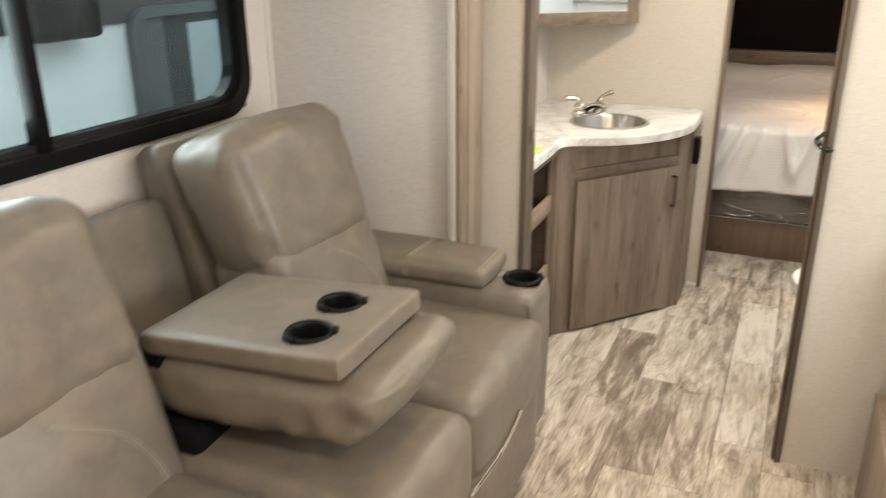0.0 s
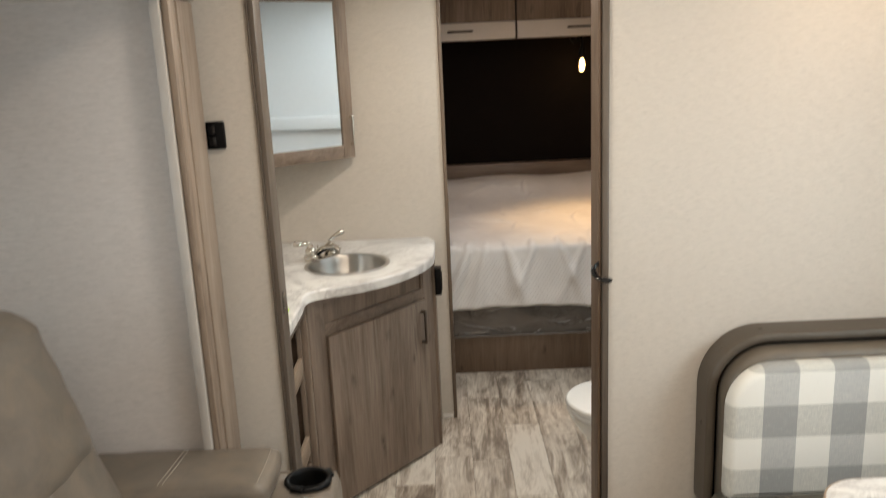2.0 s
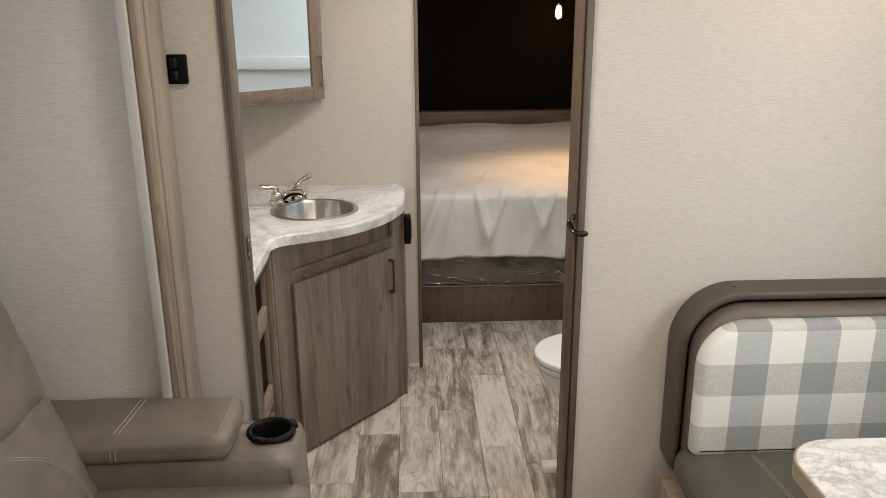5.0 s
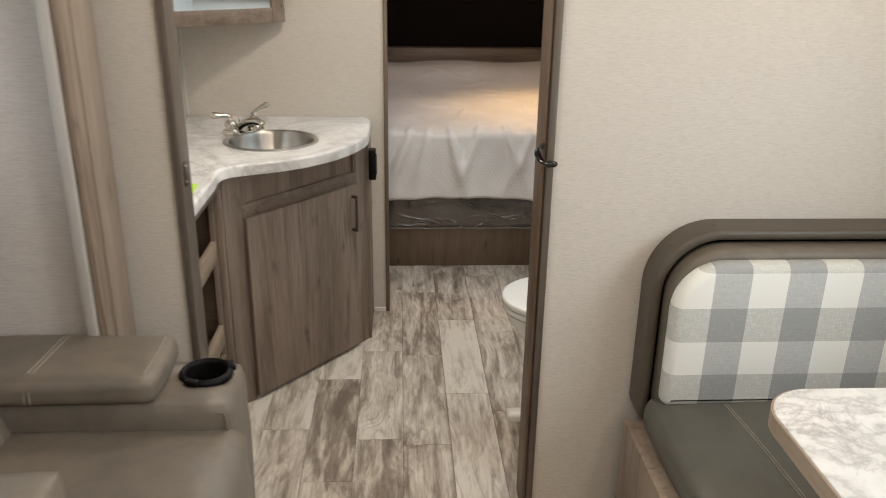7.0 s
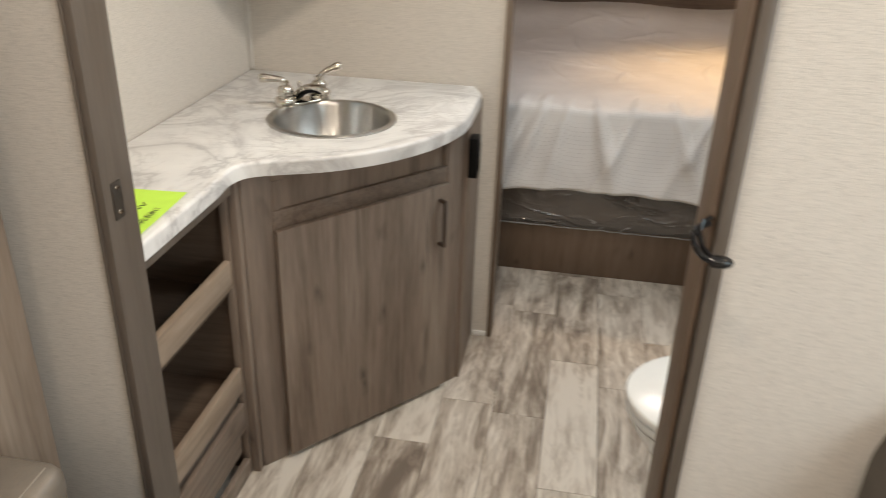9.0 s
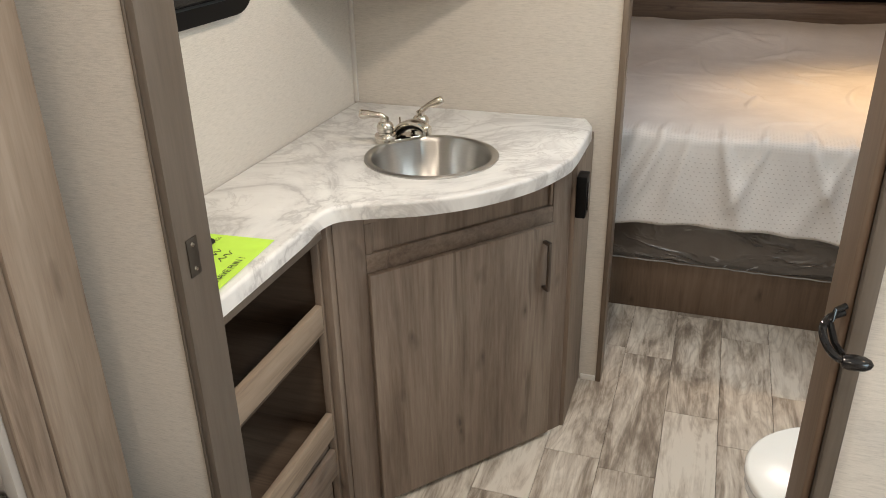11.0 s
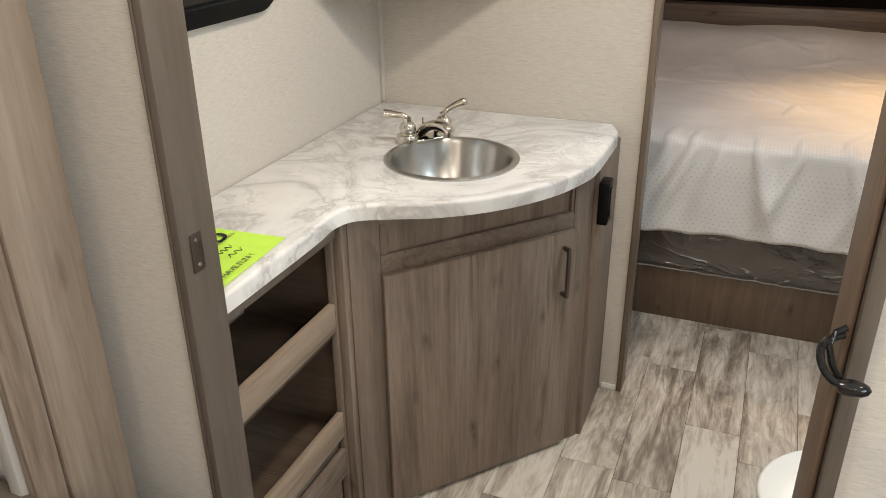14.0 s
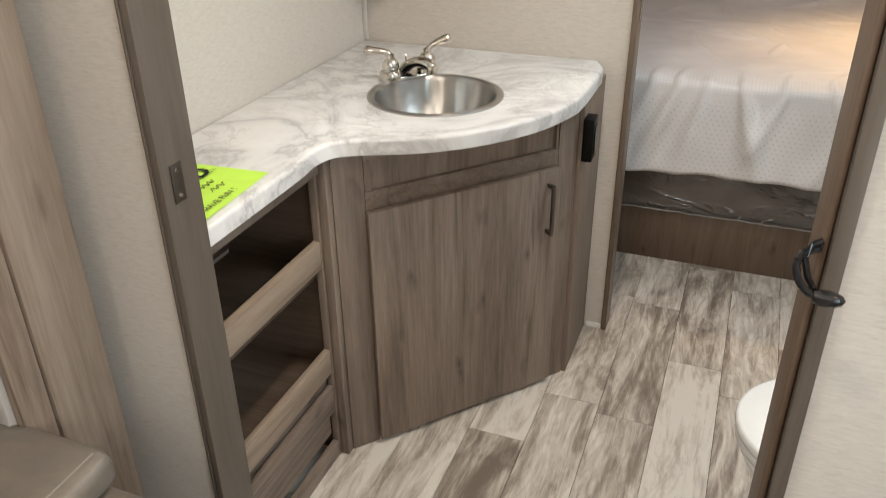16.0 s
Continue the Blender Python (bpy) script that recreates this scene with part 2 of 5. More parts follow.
# same walnut, its colour darkened for the shade inside shelves and carcasses
WOOD_IN = wood("walnut print darkened for inside shade", (0.052, 0.034, 0.023), (0.086, 0.058, 0.041), (0.122, 0.086, 0.062), "x")
WOOD_H = wood("greyed walnut print laid across", (0.110, 0.078, 0.059), (0.188, 0.142, 0.111), (0.272, 0.213, 0.170), "y")
WOOD_X = wood("walnut print along x", (0.110, 0.078, 0.059), (0.188, 0.142, 0.111), (0.272, 0.213, 0.170), "x", rough=0.32)
WOOD_PALE = wood("pale tan wood print", (0.140, 0.100, 0.074), (0.265, 0.203, 0.156), (0.365, 0.292, 0.232))
WOOD_PALE_Y = wood("pale tan wood print along y", (0.20, 0.145, 0.105), (0.30, 0.228, 0.17), (0.38, 0.298, 0.23), "y")
JAMB_B = wood("brown jamb", (0.10, 0.072, 0.053), (0.15, 0.112, 0.084), (0.20, 0.152, 0.116), knots=False, rough=0.4)
JAMB = wood("dark taupe jamb", (0.072, 0.056, 0.045), (0.108, 0.087, 0.070), (0.14, 0.114, 0.093), knots=False, rough=0.4)
BED_WOOD = wood("umber wood print", (0.085, 0.055, 0.036), (0.132, 0.088, 0.060), (0.18, 0.125, 0.088), "z")
FLOOR_M = floor_wood("weathered plank vinyl")
GROUT = plain("dark joint", (0.10, 0.08, 0.065), 0.8)
MARBLE = marble("white marble laminate")
LEATHER = leather("taupe faux leather", (0.156, 0.134, 0.111), (0.236, 0.188, 0.140), 0.38)
STITCH = plain("pale stitching thread", (0.30, 0.27, 0.225), 0.8)
VINYL = leather("olive grey vinyl", (0.108, 0.105, 0.088), (0.12, 0.108, 0.088), 0.40)
BORDER = leather("taupe border vinyl", (0.135, 0.114, 0.090), (0.15, 0.124, 0.096), 0.42)
SHELL = plain("taupe plastic shell", (0.084, 0.069, 0.053), 0.42, vary=0.04, scale=80)
PLAID = plaid("grey and white check")
QUILT = quilt_mat("white dotted quilt")
BLACK = plain("black plastic", (0.0045, 0.0045, 0.005), 0.4, vary=0.02, bump=0, spec=0.14)
BLACK_GLOSS = plain("glossy black metal", (0.010, 0.010, 0.011), 0.15, vary=0.02, bump=0)
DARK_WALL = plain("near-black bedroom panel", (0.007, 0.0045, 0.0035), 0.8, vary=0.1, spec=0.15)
CERAMIC = plain("white glazed ceramic", (0.80, 0.79, 0.76), 0.18, vary=0.01, bump=0)
SHOWER = plain("white shower surround", (0.80, 0.82, 0.83), 0.3, vary=0.01, bump=0)
CHROME = plain("brushed nickel", (0.72, 0.68, 0.62), 0.12, 1.0, vary=0.02, bump=0)
STEEL = plain("satin stainless steel", (0.64, 0.63, 0.61), 0.22, 1.0, vary=0.03, bump=0)


def brushed(name, c, rough):
    """Steel spun round its upright axis: its highlights draw out into streaks."""
    m = Mat(name, rough, 1.0)
    tg = m.node("ShaderNodeTangent")
    tg.direction_type, tg.axis = "RADIAL", "Z"
    m.link(tg.outputs[0], m.b.inputs["Tangent"])
    m.b.inputs["Anisotropic"].default_value = 0.85
    m.b.inputs["Anisotropic Rotation"].default_value = 0.25
    n = m.noise(m.coords((2, 2, 300)), 3.0, 3)
    m.colour(m.ramp(n, [(0.3, tuple(x * 0.9 for x in c)), (0.7, c)]))
    return m.m


SPUN = brushed("spun stainless steel", (0.58, 0.57, 0.555), 0.30)
STEEL_DARK = plain("dull strike plate", (0.085, 0.072, 0.060), 0.38, 0.6, vary=0.05)
PAPER = plain("lime green paper", (0.58, 0.90, 0.10), 0.8, vary=0.03)
INK = plain("black ink", (0.012, 0.012, 0.012), 0.8, vary=0, bump=0)
CUP_IN = plain("black cup liner", (0.005, 0.005, 0.005), 0.4, vary=0.02, bump=0, spec=0.15)
NEIGHBOUR = plain("white fibreglass siding", (0.78, 0.82, 0.84), 0.35, vary=0.01, bump=0)
NEIGHBOUR_DARK = plain("charcoal stripe", (0.045, 0.048, 0.05), 0.4)
TINT = plain("tinted far window", (0.03, 0.045, 0.05), 0.1, bump=0)
GREYFRAME = plain("grey window frame", (0.07, 0.085, 0.09), 0.35)
CONCRETE = plain("grey concrete", (0.30, 0.29, 0.28), 0.7)


def mirror_mat():
    m = Mat("silvered mirror", 0.02, 1.0)
    m.colour((0.92, 0.94, 0.94))
    return m.m


def glass_mat(name, tint, alpha=0.12, rough=0.02):
    m = bpy.data.materials.new(name)
    m.use_nodes = True
    t = m.node_tree
    t.nodes.clear()
    o = t.nodes.new("ShaderNodeOutputMaterial")
    tr = t.nodes.new("ShaderNodeBsdfTransparent")
    tr.inputs[0].default_value = (*tint, 1)
    gl = t.nodes.new("ShaderNodeBsdfGlossy")
    gl.inputs["Roughness"].default_value = rough
    mx = t.nodes.new("ShaderNodeMixShader")
    lw = t.nodes.new("ShaderNodeLayerWeight")
    pw = t.nodes.new("ShaderNodeMath")
    pw.operation, pw.inputs[1].default_value = "POWER", 4.0
    ad = t.nodes.new("ShaderNodeMath")
    ad.operation, ad.inputs[1].default_value, ad.inputs[2].default_value = "MULTIPLY_ADD", 0.6, 0.025
    t.links.new(lw.outputs["Facing"], pw.inputs[0])
    t.links.new(pw.outputs[0], ad.inputs[0])
    t.links.new(ad.outputs[0], mx.inputs[0])
    t.links.new(tr.outputs[0], mx.inputs[1])
    t.links.new(gl.outputs[0], mx.inputs[2])
    t.links.new(mx.outputs[0], o.inputs[0])
    return m


def glow_mat(name, c, strength):
    m = Mat(name, 0.5)
    m.b.inputs["Emission Color"].default_value = (*c, 1)
    m.b.inputs["Emission Strength"].default_value = strength
    m.colour((0.8, 0.8, 0.78))
    return m.m


def plastic_film():
    m = Mat("crumpled clear film over dark ticking", 0.16, spec=0.8)
    v = m.coords((1, 1, 1))
    n = m.noise(v, 5, 4, 0.6, 0.8)
    c1 = m.math("ABSOLUTE", m.math("SUBTRACT", m.noise(m.coords((1.0, 1, 2.2)), 5.0, 3, 0.55, 0.5), 0.5))
    ridge = m.ramp(c1, [(0.0, (1, 1, 1)), (0.05, (0.25, 0.25, 0.25)), (0.13, (0, 0, 0))])
    where = m.ramp(m.noise(v, 4.0, 2), [(0.46, (0.12, 0.12, 0.12)), (0.60, (1, 1, 1))])
    sag = m.noise(m.coords((1, 1, 0.8)), 3.0, 2)
    # white painted on the sharp creases stands in for the film's glints
    white = m.math("MULTIPLY", m.ramp(c1, [(0.0, (1, 1, 1)), (0.014, (0.5, 0.5, 0.5)), (0.030, (0, 0, 0))]), m.ramp(m.noise(v, 6.0, 3), [(0.57, (0, 0, 0)), (0.64, (1, 1, 1))]))
    m.colour(m.mix(m.math("MULTIPLY", white, 0.7), m.ramp(n, [(0.3, (0.056, 0.046, 0.040)), (0.7, (0.082, 0.069, 0.060))]), (0.62, 0.62, 0.64)))
    m.bump(m.math("ADD", m.math("MULTIPLY", ridge, where), m.math("MULTIPLY", sag, 0.8)), 0.6, 0.03)
    m.b.inputs["Coat Weight"].default_value = 1.0
    m.b.inputs["Coat Roughness"].default_value = 0.10
    return m.m


MIRROR = mirror_mat()
GLASS = glass_mat("tinted window glass", (0.82, 0.90, 0.92))
BULB_GLASS = glass_mat("clear bulb glass", (0.98, 0.95, 0.9))
FILM = plastic_film()


# ---- mesh helpers ----
def box(bm, x0, x1, y0, y1, z0, z1, bevel=0.0, seg=2, m=None):
    r = bmesh.ops.create_cube(bm, size=1.0)
    vs = r["verts"]
    for v in vs:
        v.co = Vector(((x0 + x1) / 2 + v.co.x * (x1 - x0), (y0 + y1) / 2 + v.co.y * (y1 - y0), (z0 + z1) / 2 + v.co.z * (z1 - z0)))
    if m is not None:
        bmesh.ops.transform(bm, matrix=m, verts=vs)
    if bevel:
        es = list({e for v in vs for e in v.link_edges})
        bmesh.ops.bevel(bm, geom=es, offset=bevel, segments=seg, profile=0.5, affect="EDGES")
    return bm


def boxm(*a, **k):
    return box(bmesh.new(), *a, **k)


def cyl(bm, a, b, r0, r1=None, n=24, cap=True):
    a, b = Vector(a), Vector(b)
    d = b - a
    m = Matrix.Translation((a + b) / 2) @ d.to_track_quat("Z", "Y").to_matrix().to_4x4()
    bmesh.ops.create_cone(bm, cap_ends=cap, segments=n, radius1=r0, radius2=r0 if r1 is None else r1, depth=d.length, matrix=m)
    return bm


def lathe(bm, profile, m=Matrix.Identity(4), n=32, sx=1.0, sy=1.0):
    """Turns a profile of (radius, height) round z."""
    rings = []
    for r, z in profile:
        rings.append([bm.verts.new(m @ Vector((r * sx * math.cos(2 * math.pi * i / n), r * sy * math.sin(2 * math.pi * i / n), z))) for i in range(n)])
    for a, b in zip(rings, rings[1:]):
        for i in range(n):
            bm.faces.new((a[i], a[(i + 1) % n], b[(i + 1) % n], b[i]))
    return bm


def cushion(size, r, bulge=0.0, wrinkle=0.0, cuts=9, m=Matrix.Identity(4), seed=0.0, bm=None):
    """A soft rounded block centred at the pose m."""
    bm = bm or bmesh.new()
    tmp = bmesh.new()
    bmesh.ops.create_cube(tmp, size=1.0)
    bmesh.ops.subdivide_edges(tmp, edges=tmp.edges[:], cuts=cuts, use_grid_fill=True)
    h = Vector(size) / 2
    for v in tmp.verts:
        u = v.co * 2
        # crowd the grid towards the edges
        u = Vector([math.copysign(abs(c) ** 0.75, c) for c in u])
        p = Vector((u.x * h.x, u.y * h.y, u.z * h.z))
        q = Vector([max(-h[i] + r, min(h[i] - r, p[i])) for i in range(3)])
        d = p - q
        if d.length > 1e-6:
            p = q + d.normalized() * r
        if bulge:
            for i in range(3):
                j, k = (i + 1) % 3, (i + 2) % 3
                p[i] += math.copysign(1, u[i]) * abs(u[i]) ** 3 * bulge * (1 - u[j] ** 2) * (1 - u[k] ** 2)
        v.co = p
    if wrinkle:
        tmp.normal_update()
        off = []
        for v in tmp.verts:
            p = v.co
            a = noise.noise(p * 5 + Vector((seed, seed * 2, 0)))
            b = abs(noise.noise(Vector((p.x * 13, p.y * 9 + p.z * 5, p.z * 13)) + Vector((seed, 0, seed))))
            off.append(v.normal * wrinkle * (0.8 * a - 0.9 * b))
        for v, o in zip(tmp.verts, off):
            v.co += o
    bmesh.ops.transform(tmp, matrix=m, verts=tmp.verts[:])
    me = bpy.data.meshes.new("tmp")
    tmp.to_mesh(me)
    tmp.free()
    bm.from_mesh(me)
    bpy.data.meshes.remove(me)
    return bm


def prism(bm, pts, axis, a, b, bevel=0.0):
    """Extrudes an outline along an axis from a to b; pts lie in the other two axes, in order."""
    def at(p, h):
        return {"x": (h, p[0], p[1]), "y": (p[0], h, p[1]), "z": (p[0], p[1], h)}[axis]
    lo = [bm.verts.new(at(p, a)) for p in pts]
    hi = [bm.verts.new(at(p, b)) for p in pts]
    n = len(pts)
    fs = [bm.faces.new(lo), bm.faces.new(hi)]
    for i in range(n):
        fs.append(bm.faces.new((lo[i], lo[(i + 1) % n], hi[(i + 1) % n], hi[i])))
    bmesh.ops.recalc_face_normals(bm, faces=fs)
    if bevel:
        es = [e for f in fs[:2] for e in f.edges]
        bmesh.ops.bevel(bm, geom=es, offset=bevel, segments=3, profile=0.5, affect="EDGES")
    return bm


def ring(bm, outer, inner, axis, a, b):
    """A frame between two outlines of equal point count."""
    def at(p, h):
        return {"x": (h, p[0], p[1]), "y": (p[0], h, p[1]), "z": (p[0], p[1], h)}[axis]
    L = [[bm.verts.new(at(p, h)) for p in o] for o in (outer, inner) for h in (a, b)]
    n = len(outer)
    fs = []
    for i in range(n):
        j = (i + 1) % n
        for p, q in ((0, 1), (2, 3), (0, 2), (1, 3)):
            fs.append(bm.faces.new((L[p][i], L[p][j], L[q][j], L[q][i])))
    bmesh.ops.recalc_face_normals(bm, faces=fs)
    return bm


def round_rect(x0, x1, z0, z1, r, n=8, rb=None):
    rb = r if rb is None else rb
    out = []
    for cx, cz, a0, rr in ((x1 - rb, z0 + rb, -90, rb), (x1 - r, z1 - r, 0, r), (x0 + r, z1 - r, 90, r), (x0 + rb, z0 + rb, 180, rb)):
        for i in range(n + 1):
            a = radians(a0 + 90 * i / n)
            out.append((cx + rr * math.cos(a), cz + rr * math.sin(a)))
    return out


def tube(bm, pts, r, n=10, radii=None):
    """A round bar along points."""
    pts = [Vector(p) for p in pts]
    rings = []
    up = Vector((0.123, 0.345, 0.93)).normalized()
    for i, p in enumerate(pts):
        d = (pts[min(i + 1, len(pts) - 1)] - pts[max(i - 1, 0)]).normalized()
        s = d.cross(up).normalized()
        w = s.cross(d)
        rr = radii[i] if radii else r
        rings.append([bm.verts.new(p + rr * (math.cos(2 * math.pi * k / n) * s + math.sin(2 * math.pi * k / n) * w)) for k in range(n)])
    for a, b in zip(rings, rings[1:]):
        for k in range(n):
            bm.faces.new((a[k], a[(k + 1) % n], b[(k + 1) % n], b[k]))
    bm.faces.new(rings[0]), bm.faces.new(rings[-1])
    bmesh.ops.recalc_face_normals(bm, faces=bm.faces[:])
    return bm


def smooth_path(pts, n=6):
    """Catmull-Rom points through pts."""
    P = [Vector(p) for p in pts]
    P = [P[0] * 2 - P[1]] + P + [P[-1] * 2 - P[-2]]
    out = []
    for i in range(1, len(P) - 2):
        for k in range(n):
            t = k / n
            a, b, c, d = P[i - 1:i + 3]
            out.append(0.5 * ((2 * b) + (c - a) * t + (2 * a - 5 * b + 4 * c - d) * t * t + (3 * b - a - 3 * c + d) * t ** 3))
    out.append(P[-2])
    return out


def mesh_of(name, bm, mat, smooth=None):
    me = bpy.data.meshes.new(name)
    bm.to_mesh(me)
    bm.free()
    me.materials.append(mat)
    if smooth is not None:
        me.polygons.foreach_set("use_smooth", [True] * len(me.polygons))
        me.set_sharp_from_angle(angle=radians(smooth))
    return me


def part(name, bm, mat, parent=None, label="", smooth=35):
    ob = new(name, mesh_of(name, bm, mat, smooth))
    if parent is not None:
        ob.parent = parent
        if parent.type == "EMPTY":
            ob.matrix_parent_inverse = parent.matrix_basis.inverted()
    if label:
        ob["label"] = label
    return ob


def thing(name, x, y, z, label, category, group="", rz=0):
    ob = new(name)
    ob.empty_display_size = 0.05
    ob.matrix_basis = pose(x, y, z, 0, 0, rz)
    return tagged(ob, label, category, group)


def structure(name, bm, mat, label="", smooth=35, category=""):
    return tagged(part(name, bm, mat, None, label, smooth), kind="structure", category=category)


def diag(p0, p1):
    """A frame whose x runs from p0 to p1 and whose -y looks out of the face."""
    d = Vector((p1[0] - p0[0], p1[1] - p0[1], 0))
    a = math.degrees(math.atan2(d.y, d.x))
    return pose(p0[0], p0[1], 0, 0, 0, a), d.length


# ---- plan ----
XL, XR = -0.64, 1.76          # hull walls
XS = -1.165                   # back wall of the slide-out
YS0, YS1 = -1.10, 2.63        # slide-out, along y
YB = -2.6                     # rear wall
YP, YL, YQ = 2.79, 2.83, 2.90  # partition: face by the dinette, face by the slide-out, bath side
YF, YG = 4.15, 4.21           # wall between bath and bedroom
YE = 6.55                     # bedroom's end wall
ZC = 2.06                     # ceiling
ZH = 1.94                     # door head
XJ0, XJ1 = -0.315, 0.56       # bath door opening


# ---- structure ----
structure("floor", box(boxm(XL - 0.05, XR + 0.1, YB - 0.1, YE + 0.1, -0.06, -0.004), XS - 0.05, XL - 0.05, -1.1, YS1 + 0.05, -0.06, -0.004), GROUT, "subfloor under weathered plank vinyl")
structure("ceiling", boxm(XL - 0.1, XR + 0.1, YB - 0.1, YE + 0.1, ZC, ZC + 0.06), CEIL, "off-white panel ceiling")

# left hull wall, with the slide-out's opening and the bath window
bw0, bw1, bz0, bz1 = 2.98, 3.60, 1.245, 1.62
bm = bmesh.new()
box(bm, XL - 0.05, XL, YB, YS0, 0, ZC)
box(bm, XL - 0.05, XL, YS1 + 0.032, bw0, 0, ZC)
box(bm, XL - 0.05, XL, bw1, YE, 0, ZC)
box(bm, XL - 0.05, XL, bw0, bw1, 0, bz0)
box(bm, XL - 0.05, XL, bw0, bw1, bz1, ZC)
structure("wall_west", bm, WALL, "greige linen-papered outer wall")
# opening for an unseen window, added so that cool daylight reaches the dinette
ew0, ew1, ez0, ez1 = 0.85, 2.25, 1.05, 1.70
bm = bmesh.new()
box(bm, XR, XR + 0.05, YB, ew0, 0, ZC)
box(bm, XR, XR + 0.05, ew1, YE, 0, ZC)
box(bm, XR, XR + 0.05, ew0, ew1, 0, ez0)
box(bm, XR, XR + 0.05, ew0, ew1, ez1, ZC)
structure("wall_east", bm, WALL, "greige linen-papered outer wall")
structure("wall_south", boxm(XL, XR, YB - 0.05, YB, 0, ZC), WALL, "plain greige rear wall")
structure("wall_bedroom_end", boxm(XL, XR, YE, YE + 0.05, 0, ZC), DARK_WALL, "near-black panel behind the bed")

# partition with the bath door
bm = bmesh.new()
box(bm, XL, XJ0 - 0.012, YL, YQ, 0, ZC)
box(bm, XJ1 + 0.012, XR, YP, YQ, 0, ZC)
box(bm, XJ0 - 0.012, XJ1 + 0.012, YL, YQ, ZH + 0.012, ZC)
structure("wall_partition", bm, WALL, "greige linen-papered partition with the bathroom doorway")

# bath to bedroom
BX0, BX1 = 0.165, 1.02
bm = bmesh.new()
box(bm, XL, BX0 - 0.0165, YF, YG, 0, ZC)
box(bm, BX1 + 0.0105, XR, YF, YG, 0, ZC)
box(bm, BX0 - 0.0165, BX1 + 0.0105, YF, YG, 1.99, ZC)
structure("wall_bath_north", bm, WALL, "greige linen-papered wall with the bedroom doorway")
structure("trim_corner", boxm(XL, XL + 0.012, YF - 0.012, YF, 0.872, ZC, bevel=0.002), BEAD, "slim pale corner bead")
structure("baseboard", boxm(0.10, BX0 - 0.018, YF - 0.006, YF, 0, 0.018, bevel=0.001), WHITE_TRIM, "slim pale base strip")

# slide-out room
sw0, sw1, sz0, sz1 = 0.735, 2.480, 1.085, 1.735
bm = bmesh.new()
box(bm, XS - 0.04, XS, YS0, sw0, 0.02, 1.80)
box(bm, XS - 0.04, XS, sw1, YS1, 0.02, 1.80)
box(bm, XS - 0.04, XS, sw0, sw1, 0.02, sz0)
box(bm, XS - 0.04, XS, sw0, sw1, sz1, 1.80)
structure("wall_slide_west", bm, WALL_SLIDE, "pale smooth wall of the slide-out")
structure("wall_slide_north", boxm(XS, -0.476, YS1, YS1 + 0.03, 0.0, 1.80), WALL_SLIDE, "pale smooth end wall of the slide-out")
structure("wall_slide_south", boxm(XS, -0.462, YS0 - 0.03, YS0, 0.0, 1.80), WALL_SLIDE, "pale smooth end wall of the slide-out")
structure("ceiling_slide", boxm(XS - 0.04, -0.47, YS0 - 0.03, YS1 + 0.03, 1.80, 1.83), CEIL, "pale ceiling of the slide-out")
structure("trim_slide_edge", boxm(-0.500, -0.4765, 2.590, YS1 - 0.001, 0.03, 1.795, bevel=0.003), EDGE, "white vinyl edge strip")
structure("trim_slide_corner", boxm(XS, XS + 0.012, YS1 - 0.012, YS1, 0.03, 1.795, bevel=0.004), WHITE_TRIM, "slim pale corner bead")

# flange round the slide-out opening
structure("trim_slide_post", boxm(-0.475, -0.458, 2.600, 2.652, 0, 1.795, bevel=0.003), WOOD_PALE, "pale tan wood flange board")
structure("trim_slide_cover", boxm(-0.480, -0.455, 2.655, 2.774, 0, 1.795, bevel=0.003), WOOD_PALE, "pale tan wood flange board")
structure("trim_slide_cap", boxm(-0.468, -0.442, YS1 - 0.036, 2.760, 1.798, 1.968, bevel=0.004), WOOD_PALE, "pale tan wood corner block")
structure("wall_over_slide", boxm(-0.52, -0.472, YS0 - 0.03, YL - 0.001, 1.835, ZC - 0.002), CEIL, "plain panel above the slide-out")


def sag(z):
    """An edge along y that dips gently away from the corner block."""
    return [(2.588, z), (2.25, z - 0.024), (1.90, z - 0.046), (1.50, z - 0.060), (YS0, z - 0.060)]


structure("trim_fascia", prism(bmesh.new(), sag(1.862) + [(YS0, 1.93), (1.50, 1.955), (2.10, 1.972), (2.588, 1.972)], "x", -0.470, -0.446, bevel=0.003), WOOD_PALE_Y, "pale tan wood fascia over the slide-out")
structure("trim_fascia_lip", prism(bmesh.new(), sag(1.860) + sag(1.803)[::-1], "x", -0.505, -0.440, bevel=0.005), WHITE_TRIM, "cream lip under the wood fascia")

# bath door lining
bm = boxm(XJ0 - 0.014, XJ0, YL - 0.008, YQ + 0.006, 0, ZH, bevel=0.002)
dj = structure("door_1", bm, JAMB, "taupe doorway lining of the bathroom")
part("stop_bead", boxm(XJ0 - 0.020, XJ0 - 0.0145, YL - 0.009, YL - 0.001, 0, ZH, bevel=0.002), JAMB, dj)
bm = boxm(0.566, 0.584, YP - 0.012, YQ + 0.006, 0, ZH, bevel=0.003)
part("jamb_face", bm, JAMB, dj)
bm = boxm(0.556, 0.5655, YP - 0.002, YQ - 0.01, 0, ZH, bevel=0.0045, seg=3)
part("door_edge", bm, BED_WOOD, dj, "rounded walnut edge of the sliding door")
part("head_track", boxm(XJ0, XJ1 - 0.02, YL + 0.01, YL + 0.04, ZH - 0.016, ZH, bevel=0.002), STEEL, dj, "thin metal door track")
part("head", boxm(XJ0 - 0.016, XJ1 + 0.024, YL + 0.001, YQ + 0.004, ZH + 0.001, ZH + 0.012), JAMB, dj)

